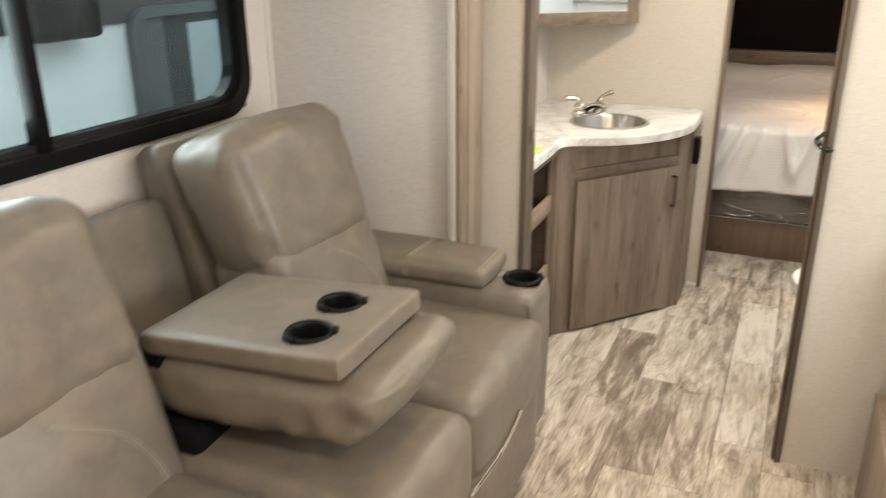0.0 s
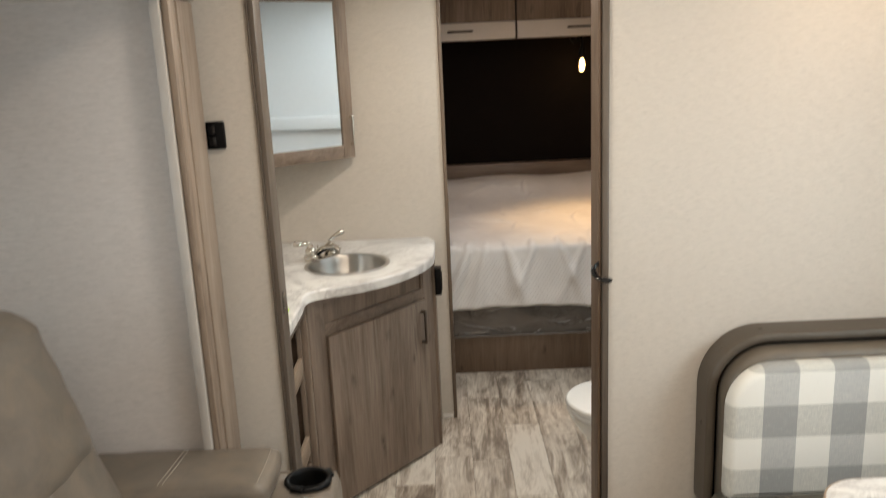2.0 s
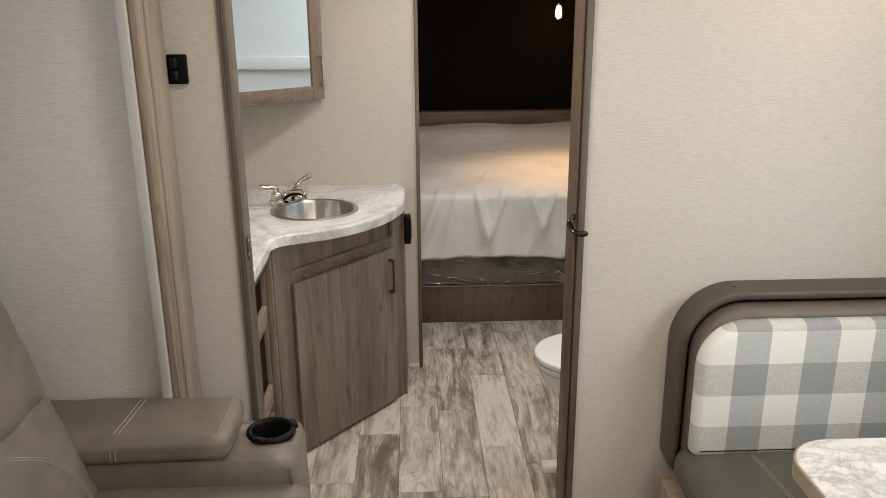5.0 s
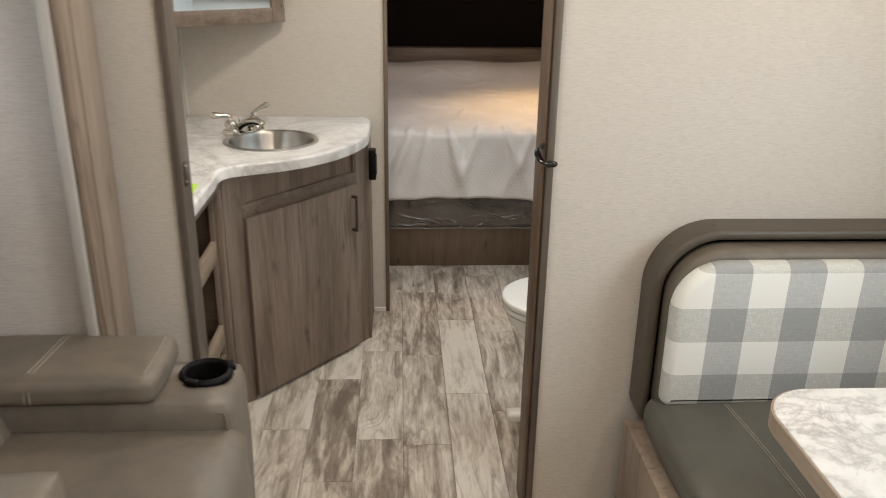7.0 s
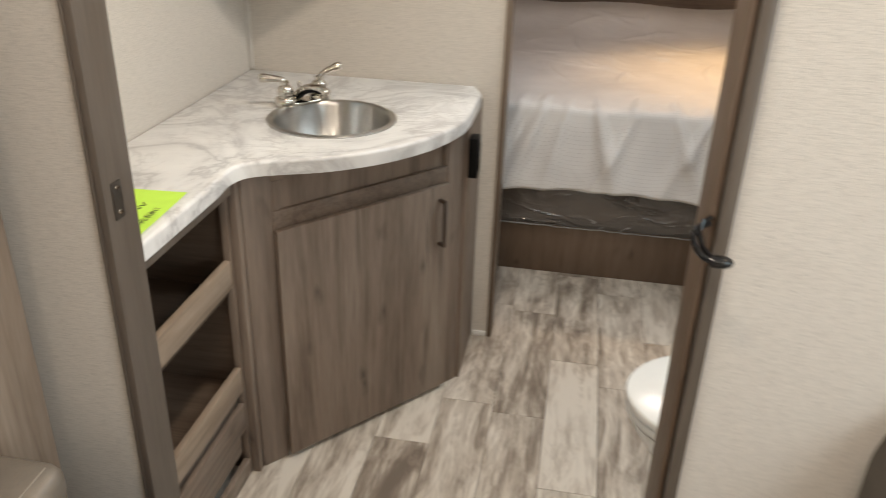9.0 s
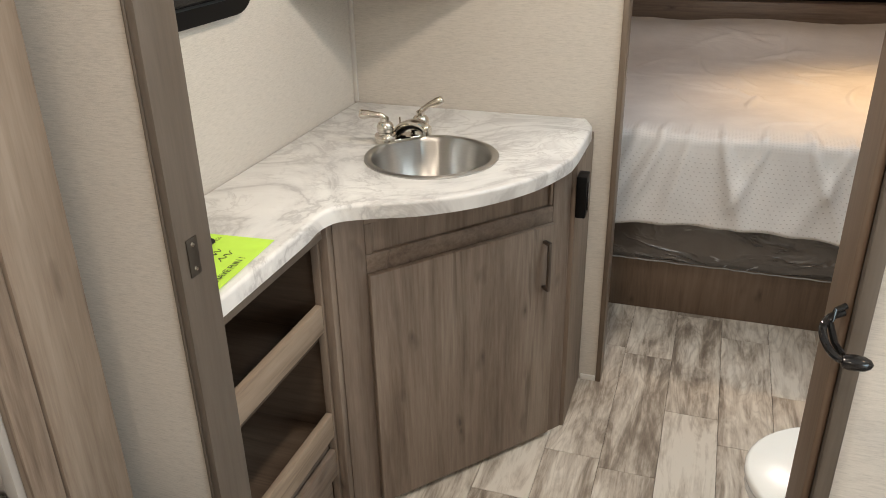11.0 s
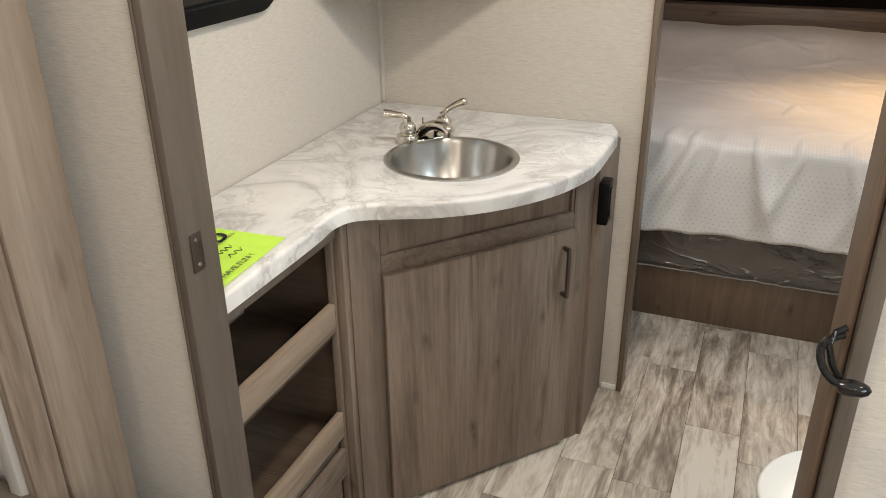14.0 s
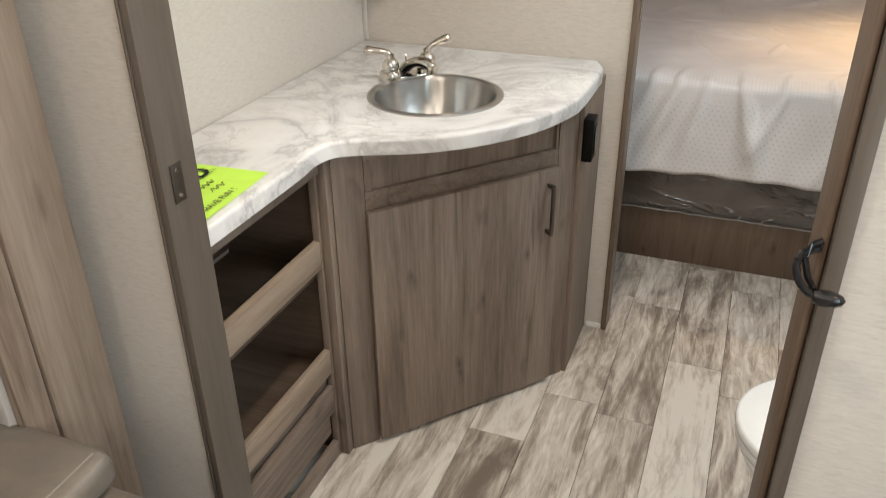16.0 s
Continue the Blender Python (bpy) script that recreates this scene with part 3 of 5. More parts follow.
# strike plate on the lining
sp = thing("strike_plate", XJ0, 2.852, 1.0, "dull metal strike plate screwed to the door lining", "strike plate")
part("plate", boxm(XJ0 + 0.0005, XJ0 + 0.0025, 2.842, 2.868, 0.955, 1.017, bevel=0.0008), STEEL_DARK, sp)
for z in (0.966, 1.006):
    bm = cyl(bmesh.new(), (XJ0 + 0.002, 2.855, z), (XJ0 + 0.0045, 2.855, z), 0.0042, 0.003, 14)
    part("screw", bm, CHROME, sp, "bright screw head")

# lever on the sliding door's edge
lv = thing("lever_latch", 0.56, YP, 1.05, "glossy black swing latch on the door edge", "latch")
bm = bmesh.new()
tube(bm, smooth_path([(0.557, 2.787, 1.072), (0.542, 2.777, 1.068), (0.536, 2.762, 1.062), (0.540, 2.748, 1.052), (0.550, 2.738, 1.045), (0.562, 2.736, 1.043)], 6), 0.0042, 10)
part("arm", bm, BLACK_GLOSS, lv)
bm = bmesh.new()
tube(bm, [(0.558, 2.787, 1.080), (0.549, 2.782, 1.076), (0.544, 2.776, 1.064), (0.549, 2.758, 1.050), (0.556, 2.745, 1.045)], 0.0036, 10)
part("stay", bm, BLACK_GLOSS, lv)
bm = bmesh.new()
prof = [(0.0, 0.0), (0.0065, 0.001), (0.0080, 0.006), (0.0088, 0.013), (0.0078, 0.022), (0.005, 0.028), (0.0, 0.031)]
lathe(bm, prof, Matrix.Translation((0.554, 2.735, 1.043)) @ Matrix.Rotation(radians(90), 4, "Y"), 20)
part("knob", bm, BLACK_GLOSS, lv, "tapered glossy black knob", 60)

# valance over the bath door
va = thing("door_valance", 0.1, YP, ZH, "walnut-print valance board over the bathroom doorway", "valance")
pts = [(0.585, 1.937), (0.585, 2.020), (-0.358, 2.020)] + [(-0.335 - 0.023 * math.cos(radians(a)), 1.960 - 0.023 * math.sin(radians(a))) for a in range(0, 91, 15)]
part("board", prism(bmesh.new(), pts, "y", YP - 0.040, YL - 0.001, bevel=0.003), WOOD_X, va)
for x in (-0.325, 0.545):
    part("screw", cyl(bmesh.new(), (x, YP - 0.040, 1.995), (x, YP - 0.042, 1.995), 0.004, 0.003, 12), BLACK, va, "small dark screw")

# bedroom doorway
d2 = structure("door_2", boxm(BX0 - 0.016, BX0, YF - 0.008, YG + 0.006, 0, 1.985, bevel=0.003), JAMB_B, "taupe doorway lining of the bedroom")
part("jamb_far", boxm(BX1, BX1 + 0.010, YF - 0.006, YG + 0.006, 0, 1.985, bevel=0.002), JAMB, d2)
part("strike", boxm(BX0 + 0.0005, BX0 + 0.002, YF + 0.02, YF + 0.036, 0.98, 1.04), CHROME, d2, "small bright strike")
vb = thing("door_valance", 0.5, YF, 1.985, "walnut-print valance board over the bedroom doorway", "valance")
pts = [(1.05, 1.987), (1.05, 2.050), (0.118, 2.050)] + [(0.140 - 0.022 * math.cos(radians(a)), 2.009 - 0.022 * math.sin(radians(a))) for a in range(0, 91, 15)]
part("board", prism(bmesh.new(), pts, "y", YF - 0.045, YF - 0.001, bevel=0.003), WOOD_X, vb)
part("screw", cyl(bmesh.new(), (0.145, YF - 0.045, 2.030), (0.145, YF - 0.047, 2.030), 0.004, 0.003, 12), BLACK, vb)

# wall switch on the partition
sw = thing("wall_switch", -0.444, YL, 1.44, "black double rocker switch on the greige wall", "switch")
part("plate", boxm(-0.468, -0.420, YL - 0.014, YL, 1.426, 1.498, bevel=0.003), BLACK, sw)
for z in (1.446, 1.478):
    part("rocker", boxm(-0.461, -0.441, YL - 0.020, YL - 0.0135, z - 0.013, z + 0.013, bevel=0.002), BLACK_GLOSS, sw)


# ---- windows ----
def window(name, plane, y0, y1, z0, z1, r, w, label, bars=()):
    """A framed window in a wall across x, looking inwards to +x."""
    ob = thing(name, plane, (y0 + y1) / 2, z0, label, "window")
    tagged(ob, kind="structure")
    o, i = round_rect(y0, y1, z0, z1, r), round_rect(y0 + w, y1 - w, z0 + w, z1 - w, r - w * 0.6)
    fr = part("window_frame", ring(bmesh.new(), o, i, "x", plane - 0.045, plane + 0.018), BLACK, ob)
    i2 = round_rect(y0 + w * 1.5, y1 - w * 1.5, z0 + w * 1.5, z1 - w * 1.5, r - w * 0.8)
    part("rebate", ring(bmesh.new(), i, i2, "x", plane - 0.045, plane - 0.006), BLACK_GLOSS, ob)
    pane = part("pane", prism(bmesh.new(), i, "x", plane - 0.036, plane - 0.032), GLASS, ob, "clear tinted pane", None)
    pane.visible_shadow = False
    for y in bars:
        part("mullion", boxm(plane - 0.040, plane + 0.006, y - 0.017, y + 0.017, z0 + w, z1 - w, bevel=0.003), BLACK, ob)
    return ob


window("window_1", XS, sw0 - 0.015, sw1 + 0.015, sz0 - 0.015, sz1 + 0.015, 0.13, 0.042, "black-framed slide-out window with rounded corners", (1.70,))
window("window_2", XL, bw0 - 0.02, bw1 + 0.02, bz0 - 0.02, bz1 + 0.02, 0.09, 0.036, "black-framed bathroom window with rounded corners")
window("window_3", XR + 0.027, ew0 - 0.02, ew1 + 0.02, ez0 - 0.02, ez1 + 0.02, 0.09, 0.036, "unseen black-framed window added over the dinette for daylight")

# ---- beyond the windows: showroom and the next trailer ----
structure("ground", boxm(-14, 14, -14, 16, -0.75, -0.70), CONCRETE, "grey showroom floor")
nb = thing("parked_trailer", -2.7, 2.5, -0.7, "white travel trailer parked alongside", "trailer")
part("body", boxm(-4.8, -2.55, -3.0, 9.0, -0.3, 2.4, bevel=0.08), NEIGHBOUR, nb)
part("stripe", boxm(-2.56, -2.535, -3.0, 9.0, 1.235, 2.3), NEIGHBOUR_DARK, nb, "charcoal upper stripe")
wn = part("window", ring(bmesh.new(), round_rect(3.39, 4.26, 0.62, 1.30, 0.12), round_rect(3.435, 4.215, 0.665, 1.25, 0.08), "x", -2.56, -2.50), GREYFRAME, nb, "dark framed window")
part("pane", prism(bmesh.new(), round_rect(3.435, 4.215, 0.665, 1.25, 0.08), "x", -2.56, -2.53), TINT, wn)
part("screen", boxm(-2.529, -2.52, 3.44, 3.62, 0.67, 1.245), GREYFRAME, wn, "grey insect screen")
part("blind", boxm(-2.529, -2.52, 3.80, 4.14, 0.67, 1.20), plain("pale blue-grey blind", (0.33, 0.40, 0.43), 0.6), wn, "pale blind behind the pane")
part("awning_box", boxm(-2.535, -2.40, 2.78, 3.13, 1.20, 2.3, bevel=0.03), BLACK, nb, "black awning box")


# ---- ceiling lights ----
def puck(x, y, watts, colour):
    ob = thing("ceiling_light", x, y, ZC, "round flush ceiling light with a warm white lens", "lamp", "ceiling lights")
    part("rim", lathe(bmesh.new(), [(0.046, 0), (0.072, 0), (0.070, -0.010), (0.052, -0.014), (0.046, -0.008)], Matrix.Translation((x, y, ZC - 0.001)), 28), WHITE_TRIM, ob)
    part("lens", lathe(bmesh.new(), [(0.0, -0.006), (0.046, -0.006)], Matrix.Translation((x, y, ZC - 0.001)), 28), glow_mat("lit lens", colour, 6.0), ob)
    d = bpy.data.lights.new("ceiling_lamp", "AREA")
    d.shape, d.size, d.energy, d.color = "DISK", 0.14, watts, colour
    lo = new("ceiling_lamp", d)
    lo.matrix_world = pose(x, y, ZC - 0.02)


puck(0.15, 2.30, 5.0, NEUTRAL)
puck(1.20, 2.40, 3.2, WARM)
# the next three are unseen, added to brighten the room from behind
puck(0.20, 0.6, 7.5, NEUTRAL)
puck(1.15, 0.6, 8, NEUTRAL)
puck(0.50, -1.2, 17, NEUTRAL)
puck(0.15, 3.40, 8.0, NEUTRAL)
bc = thing("ceiling_fixture", 0.61, 5.05, ZC, "slim white rectangular fixture on the bedroom ceiling", "fixture")
part("case", boxm(0.56, 0.66, 4.93, 5.18, ZC - 0.022, ZC - 0.001, bevel=0.006), WHITE_TRIM, bc)
lamp_area("fixture_lamp", pose(0.61, 5.055, ZC - 0.026), 0.09, 0.23, 3.8, (1.0, 0.86, 0.82))
# unseen ceiling spot, added to cast the warm glow on the bed
rd = thing("ceiling_light", 1.30, 5.45, ZC, "small warm ceiling spot, unseen, added for the glow on the bed", "lamp")
part("rim", lathe(bmesh.new(), [(0.03, 0), (0.05, 0), (0.048, -0.02), (0.034, -0.024), (0.03, -0.01)], Matrix.Translation((1.30, 5.45, ZC - 0.001)), 24), BLACK, rd)
d = bpy.data.lights.new("bed_glow_spot", "SPOT")
d.energy, d.color, d.spot_size, d.spot_blend, d.shadow_soft_size = 75, (1.0, 0.64, 0.30), radians(66), 1.0, 0.03
new("bed_glow_spot", d).matrix_world = look((1.30, 5.45, ZC - 0.03), (1.10, 5.22, 0.69))

# bath skylight
sk = thing("ceiling_skylight", 0.9, 3.75, ZC, "long frosted skylight in the bathroom ceiling", "skylight")
part("frame", ring(bmesh.new(), round_rect(0.42, 1.38, 3.46, 4.02, 0.03), round_rect(0.45, 1.35, 3.49, 3.99, 0.02), "z", ZC - 0.014, ZC - 0.001), WHITE_TRIM, sk)
part("lens", boxm(0.451, 1.349, 3.491, 3.989, ZC - 0.010, ZC - 0.004), glow_mat("daylit frosted acrylic", (0.55, 0.80, 1.0), 1.6), sk)
lamp_area("skylight_lamp", pose(0.95, 3.74, ZC - 0.02), 0.85, 0.48, 10, COOL)
# daylight at the slide-out window, and at the unseen one added over the dinette
lamp_area("window_daylight", pose(XS - 0.08, 1.45, 1.42, 0, -90, 0), 0.5, 1.3, 10, COOL).data.spread = radians(115)
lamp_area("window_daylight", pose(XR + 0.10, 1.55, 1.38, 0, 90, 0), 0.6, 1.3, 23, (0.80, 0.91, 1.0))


# ---- bedroom ----
bb = thing("bed_base", 0.55, 5.5, 0, "umber wood-print platform under the mattress", "bed base")
part("front_panel", boxm(-0.22, 1.32, 4.68, 4.70, 0, 0.205, bevel=0.002), BED_WOOD, bb)
part("box", boxm(-0.20, 1.30, 4.702, 6.50, 0, 0.203), BED_WOOD, bb)
mt = thing("mattress", 0.55, 5.5, 0.205, "mattress in crumpled clear film on the platform", "mattress")
part("core", cushion((1.50, 1.85, 0.43), 0.018, 0.004, 0.004, 12, Matrix.Translation((0.55, 5.588, 0.419))), FILM, mt)


# film edge in a paler colour, which stands for the glints along it
edge = [(-0.19 + 0.012 * k, 4.660 + 0.004 * noise.noise(Vector((k * 0.31, 2, 0))), 0.209 + 0.005 * noise.noise(Vector((k * 0.23, 0, 5)))) for k in range(124)]
part("film_edge", tube(bmesh.new(), edge, 0.003, 6, [0.0022 + 0.0018 * abs(noise.noise(Vector((k * 0.4, 7, 1)))) for k in range(124)]), plain("film edge paled for glints", (0.30, 0.29, 0.28), 0.12, scale=60, bump=0.3), mt, "gathered edge of the clear film, glints in its pale colour")


def quilt():
    bm = bmesh.new()
    nx, ny = 300, 210
    x0, x1 = -0.24, 1.34
    ylen, drop = 1.84, 0.29
    rng = random.Random(11)
    # folds of the hanging side: they start narrow at the edge and widen, leaning either way
    folds = [(-0.2 + 0.115 * i + rng.uniform(-0.035, 0.035), rng.choice((-1, 1)) * rng.uniform(0.04, 0.18), rng.uniform(0.022, 0.046)) for i in range(13)]
    # loose wrinkles lying on the top: centre, direction, half length, height
    lines = [(rng.uniform(-0.2, 1.3), rng.uniform(0.15, 1.5), rng.uniform(0, math.pi), rng.uniform(0.06, 0.22), rng.uniform(0.005, 0.013)) for i in range(40)]
    rows = []
    for j in range(ny + 1):
        row = []
        s = -drop + (ylen + drop) * j / ny
        for i in range(nx + 1):
            x = x0 + (x1 - x0) * i / nx
            if s < 0:
                k = -s / drop
                y = 4.652 - 0.010 * k + 0.010 * k * noise.noise(Vector((x * 6, k * 1.5, 3)))
                for cx, sl, a in folds:
                    d = (x - cx - sl * k) / (0.012 + 0.038 * k)
                    y -= a * (0.35 + 0.65 * min(1, k * 2.2)) * (1 - 0.35 * k) * math.exp(-abs(d) ** 1.5)
                y = max(y, 4.572)
                z = 0.667 - drop * k * (1 + 0.02 * math.sin(x * 9)) + 0.010 * math.exp(-k * 8)
            else:
                y = 4.65 + s
                r = max(0.0, 1 - s / 0.10)
                z = 0.685 - 0.010 * r * r
                z += 0.010 * noise.noise(Vector((x * 4, y * 4, 1))) + 0.003 * noise.noise(Vector((x * 14, y * 11, 4)))
                for cx, sl, a in folds:
                    z += 0.4 * a * math.exp(-abs((x - cx + 0.8 * sl * s) / 0.014) ** 1.5) * math.exp(-(s / 0.10) ** 2)
                for cx, cs, an, hl, a in lines:
                    dx, ds = x - cx, s - cs
                    if abs(dx) < 0.3 and abs(ds) < 0.3:
                        u = dx * math.cos(an) + ds * math.sin(an)
                        w = -dx * math.sin(an) + ds * math.cos(an) + 0.9 * u * u
                        z += a * math.exp(-abs(w / 0.011) ** 1.4) * math.exp(-(u / hl) ** 4)
                pil = 1 / (1 + math.exp(-(s - 1.36) * 16))
                z += pil * (0.105 + 0.006 * math.cos((x - 0.55) * 8)) * (1 - 0.6 * max(0, (s - 1.7) / 0.14))
            row.append(bm.verts.new((x, y, z)))
        rows.append(row)
    for a, b in zip(rows, rows[1:]):
        for i in range(nx):
            bm.faces.new((a[i], a[i + 1], b[i + 1], b[i]))
    return bm


q = thing("quilt", 0.55, 5.5, 0.63, "white dotted quilt spread over mattress and pillows", "quilt")
ob = part("cover", quilt(), QUILT, q, smooth=180)
low = [v.co.copy() for v in list(ob.data.vertices)[0:301:2]]
part("hem", tube(bmesh.new(), low, 0.0055, 8), QUILT, ob, "bound lower hem")
so = ob.modifiers.new("thick", "SOLIDIFY")
so.thickness, so.offset = 0.012, 1
hb = thing("headboard", 0.55, 6.5, 0.6, "umber wood-print headboard ledge", "headboard")
part("ledge", boxm(-0.22, 1.40, 6.44, 6.548, 0.62, 0.875, bevel=0.006), WOOD_X, hb)


def overhead(x0, x1, hx):
    ob = thing("overhead_cabinet", (x0 + x1) / 2, 6.3, 1.74, "walnut overhead cabinet with a cream lower lip", "cabinet", "cabinets over the bed")
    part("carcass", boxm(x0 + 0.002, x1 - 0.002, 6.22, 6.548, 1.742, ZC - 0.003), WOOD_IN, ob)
    dr = part("door", boxm(x0 + 0.006, x1 - 0.006, 6.20, 6.219, 1.86, ZC - 0.01, bevel=0.003), WOOD_DOOR, ob)
    part("lip", boxm(x0 + 0.006, x1 - 0.006, 6.196, 6.219, 1.742, 1.856, bevel=0.004), WHITE_TRIM, ob, "cream lower lip")
    part("handle", tube(bmesh.new(), smooth_path([(hx - 0.07, 6.196, 1.80), (hx - 0.07, 6.176, 1.80), (hx + 0.07, 6.176, 1.80), (hx + 0.07, 6.196, 1.80)], 5), 0.007), STEEL_DARK, dr)


overhead(-0.30, 0.675, 0.30)
overhead(0.675, 1.66, 1.10)

bl = thing("wall_lamp", 1.128, 6.3, 1.55, "warm filament bulb in a small bracket lamp", "lamp")
part("plate", lathe(bmesh.new(), [(0, 0), (0.045, 0), (0.045, 0.012), (0.0, 0.016)], Matrix.Translation((1.128, 6.55, 1.74)) @ Matrix.Rotation(radians(90), 4, "X"), 24), BLACK, bl)
part("stem", tube(bmesh.new(), smooth_path([(1.128, 6.54, 1.74), (1.128, 6.36, 1.75), (1.128, 6.30, 1.71), (1.128, 6.30, 1.65)], 6), 0.008), BLACK, bl)
part("socket", cyl(bmesh.new(), (1.128, 6.30, 1.66), (1.128, 6.30, 1.615), 0.020, 0.022, 20), BLACK, bl)
part("bulb", lathe(bmesh.new(), [(0.014, 0), (0.018, -0.02), (0.034, -0.06), (0.040, -0.09), (0.030, -0.12), (0.0, -0.13)], Matrix.Translation((1.128, 6.30, 1.62)), 24), BULB_GLASS, bl, "clear glass bulb", 60)
part("filament", lathe(bmesh.new(), [(0, -0.022), (0.014, -0.035), (0.022, -0.075), (0.018, -0.105), (0, -0.115)], Matrix.Translation((1.128, 6.30, 1.62)), 16), glow_mat("glowing filament", (1.0, 0.62, 0.22), 14.0), bl)
d = bpy.data.lights.new("bulb_light", "POINT")
d.energy, d.color, d.shadow_soft_size = 0.8, (1.0, 0.62, 0.30), 0.03
new("bulb_light", d).location = (1.128, 6.27, 1.47)


# ---- bathroom ----
CTR = 0.87


def counter():
    front = smooth_path([(-0.335, 3.16, 0), (-0.336, 3.24, 0), (-0.340, 3.30, 0), (-0.322, 3.352, 0), (-0.262, 3.388, 0), (-0.16, 3.436, 0), (-0.055, 3.520, 0), (0.035, 3.640, 0), (0.088, 3.775, 0), (0.098, 3.86, 0)], 5)
    pts = [(-0.335, YQ + 0.008), (-0.335, 3.05)] + [(p.x, p.y) for p in front] + [(0.100, 4.06), (0.094, 4.092), (0.070, YF - 0.002), (XL + 0.001, YF - 0.002), (XL + 0.001, YQ + 0.008)]
    return pts


SINK = (-0.240, 3.715)
bm = bmesh.new()
outer = [bm.verts.new((x, y, CTR)) for x, y in counter()]
hole = [bm.verts.new((SINK[0] + 0.150 * math.cos(2 * math.pi * i / 48), SINK[1] + 0.150 * math.sin(2 * math.pi * i / 48), CTR)) for i in range(48)]
es = [bm.edges.new((l[i], l[(i + 1) % len(l)])) for l in (outer, hole) for i in range(len(l))]
bmesh.ops.triangle_fill(bm, use_beauty=True, use_dissolve=False, edges=es)
r = bmesh.ops.extrude_face_region(bm, geom=bm.faces[:])
bmesh.ops.translate(bm, vec=(0, 0, -0.036), verts=[v for v in r["geom"] if isinstance(v, bmesh.types.BMVert)])
bmesh.ops.recalc_face_normals(bm, faces=bm.faces[:])
rim = [e for e in bm.edges if abs(e.verts[0].co.z - CTR) < 1e-5 and abs(e.verts[1].co.z - CTR) < 1e-5 and len(e.link_faces) == 2 and any(abs(f.normal.z) < 0.2 for f in e.link_faces) and (Vector((e.verts[0].co.x - SINK[0], e.verts[0].co.y - SINK[1])).length > 0.17)]
bmesh.ops.bevel(bm, geom=rim, offset=0.009, segments=4, profile=0.5, affect="EDGES")
ct = thing("countertop", -0.2, 3.6, 0.834, "white marble-look countertop with a bowed front", "countertop")
part("slab", bm, MARBLE, ct, smooth=40)
part("build_up_strip", boxm(-0.352, -0.3375, YQ + 0.012, 3.300, 0.816, 0.8335, bevel=0.001), JAMB, ct, "taupe strip under the front edge")

sk = thing("sink", SINK[0], SINK[1], 0.74, "round satin stainless drop-in sink in the countertop", "sink")
prof = [(0.166, 0.0005), (0.166, 0.003), (0.161, 0.0052), (0.151, 0.0046), (0.147, 0.000), (0.1445, -0.010), (0.141, -0.030), (0.134, -0.060), (0.123, -0.088), (0.106, -0.112), (0.082, -0.126), (0.050, -0.132), (0.022, -0.134), (0.020, -0.140), (0.0, -0.140)]
bm = lathe(bmesh.new(), prof, Matrix.Identity(4), 64)
bw = part("bowl", bm, SPUN, sk, smooth=60)
bw.matrix_parent_inverse = Matrix.Identity(4)
bw.matrix_basis = Matrix.Translation((0, 0, CTR - 0.74))
part("drain", lathe(bmesh.new(), [(0.0, -0.131), (0.014, -0.131), (0.022, -0.1325)], Matrix.Translation((*SINK, CTR)), 20), CHROME, sk)


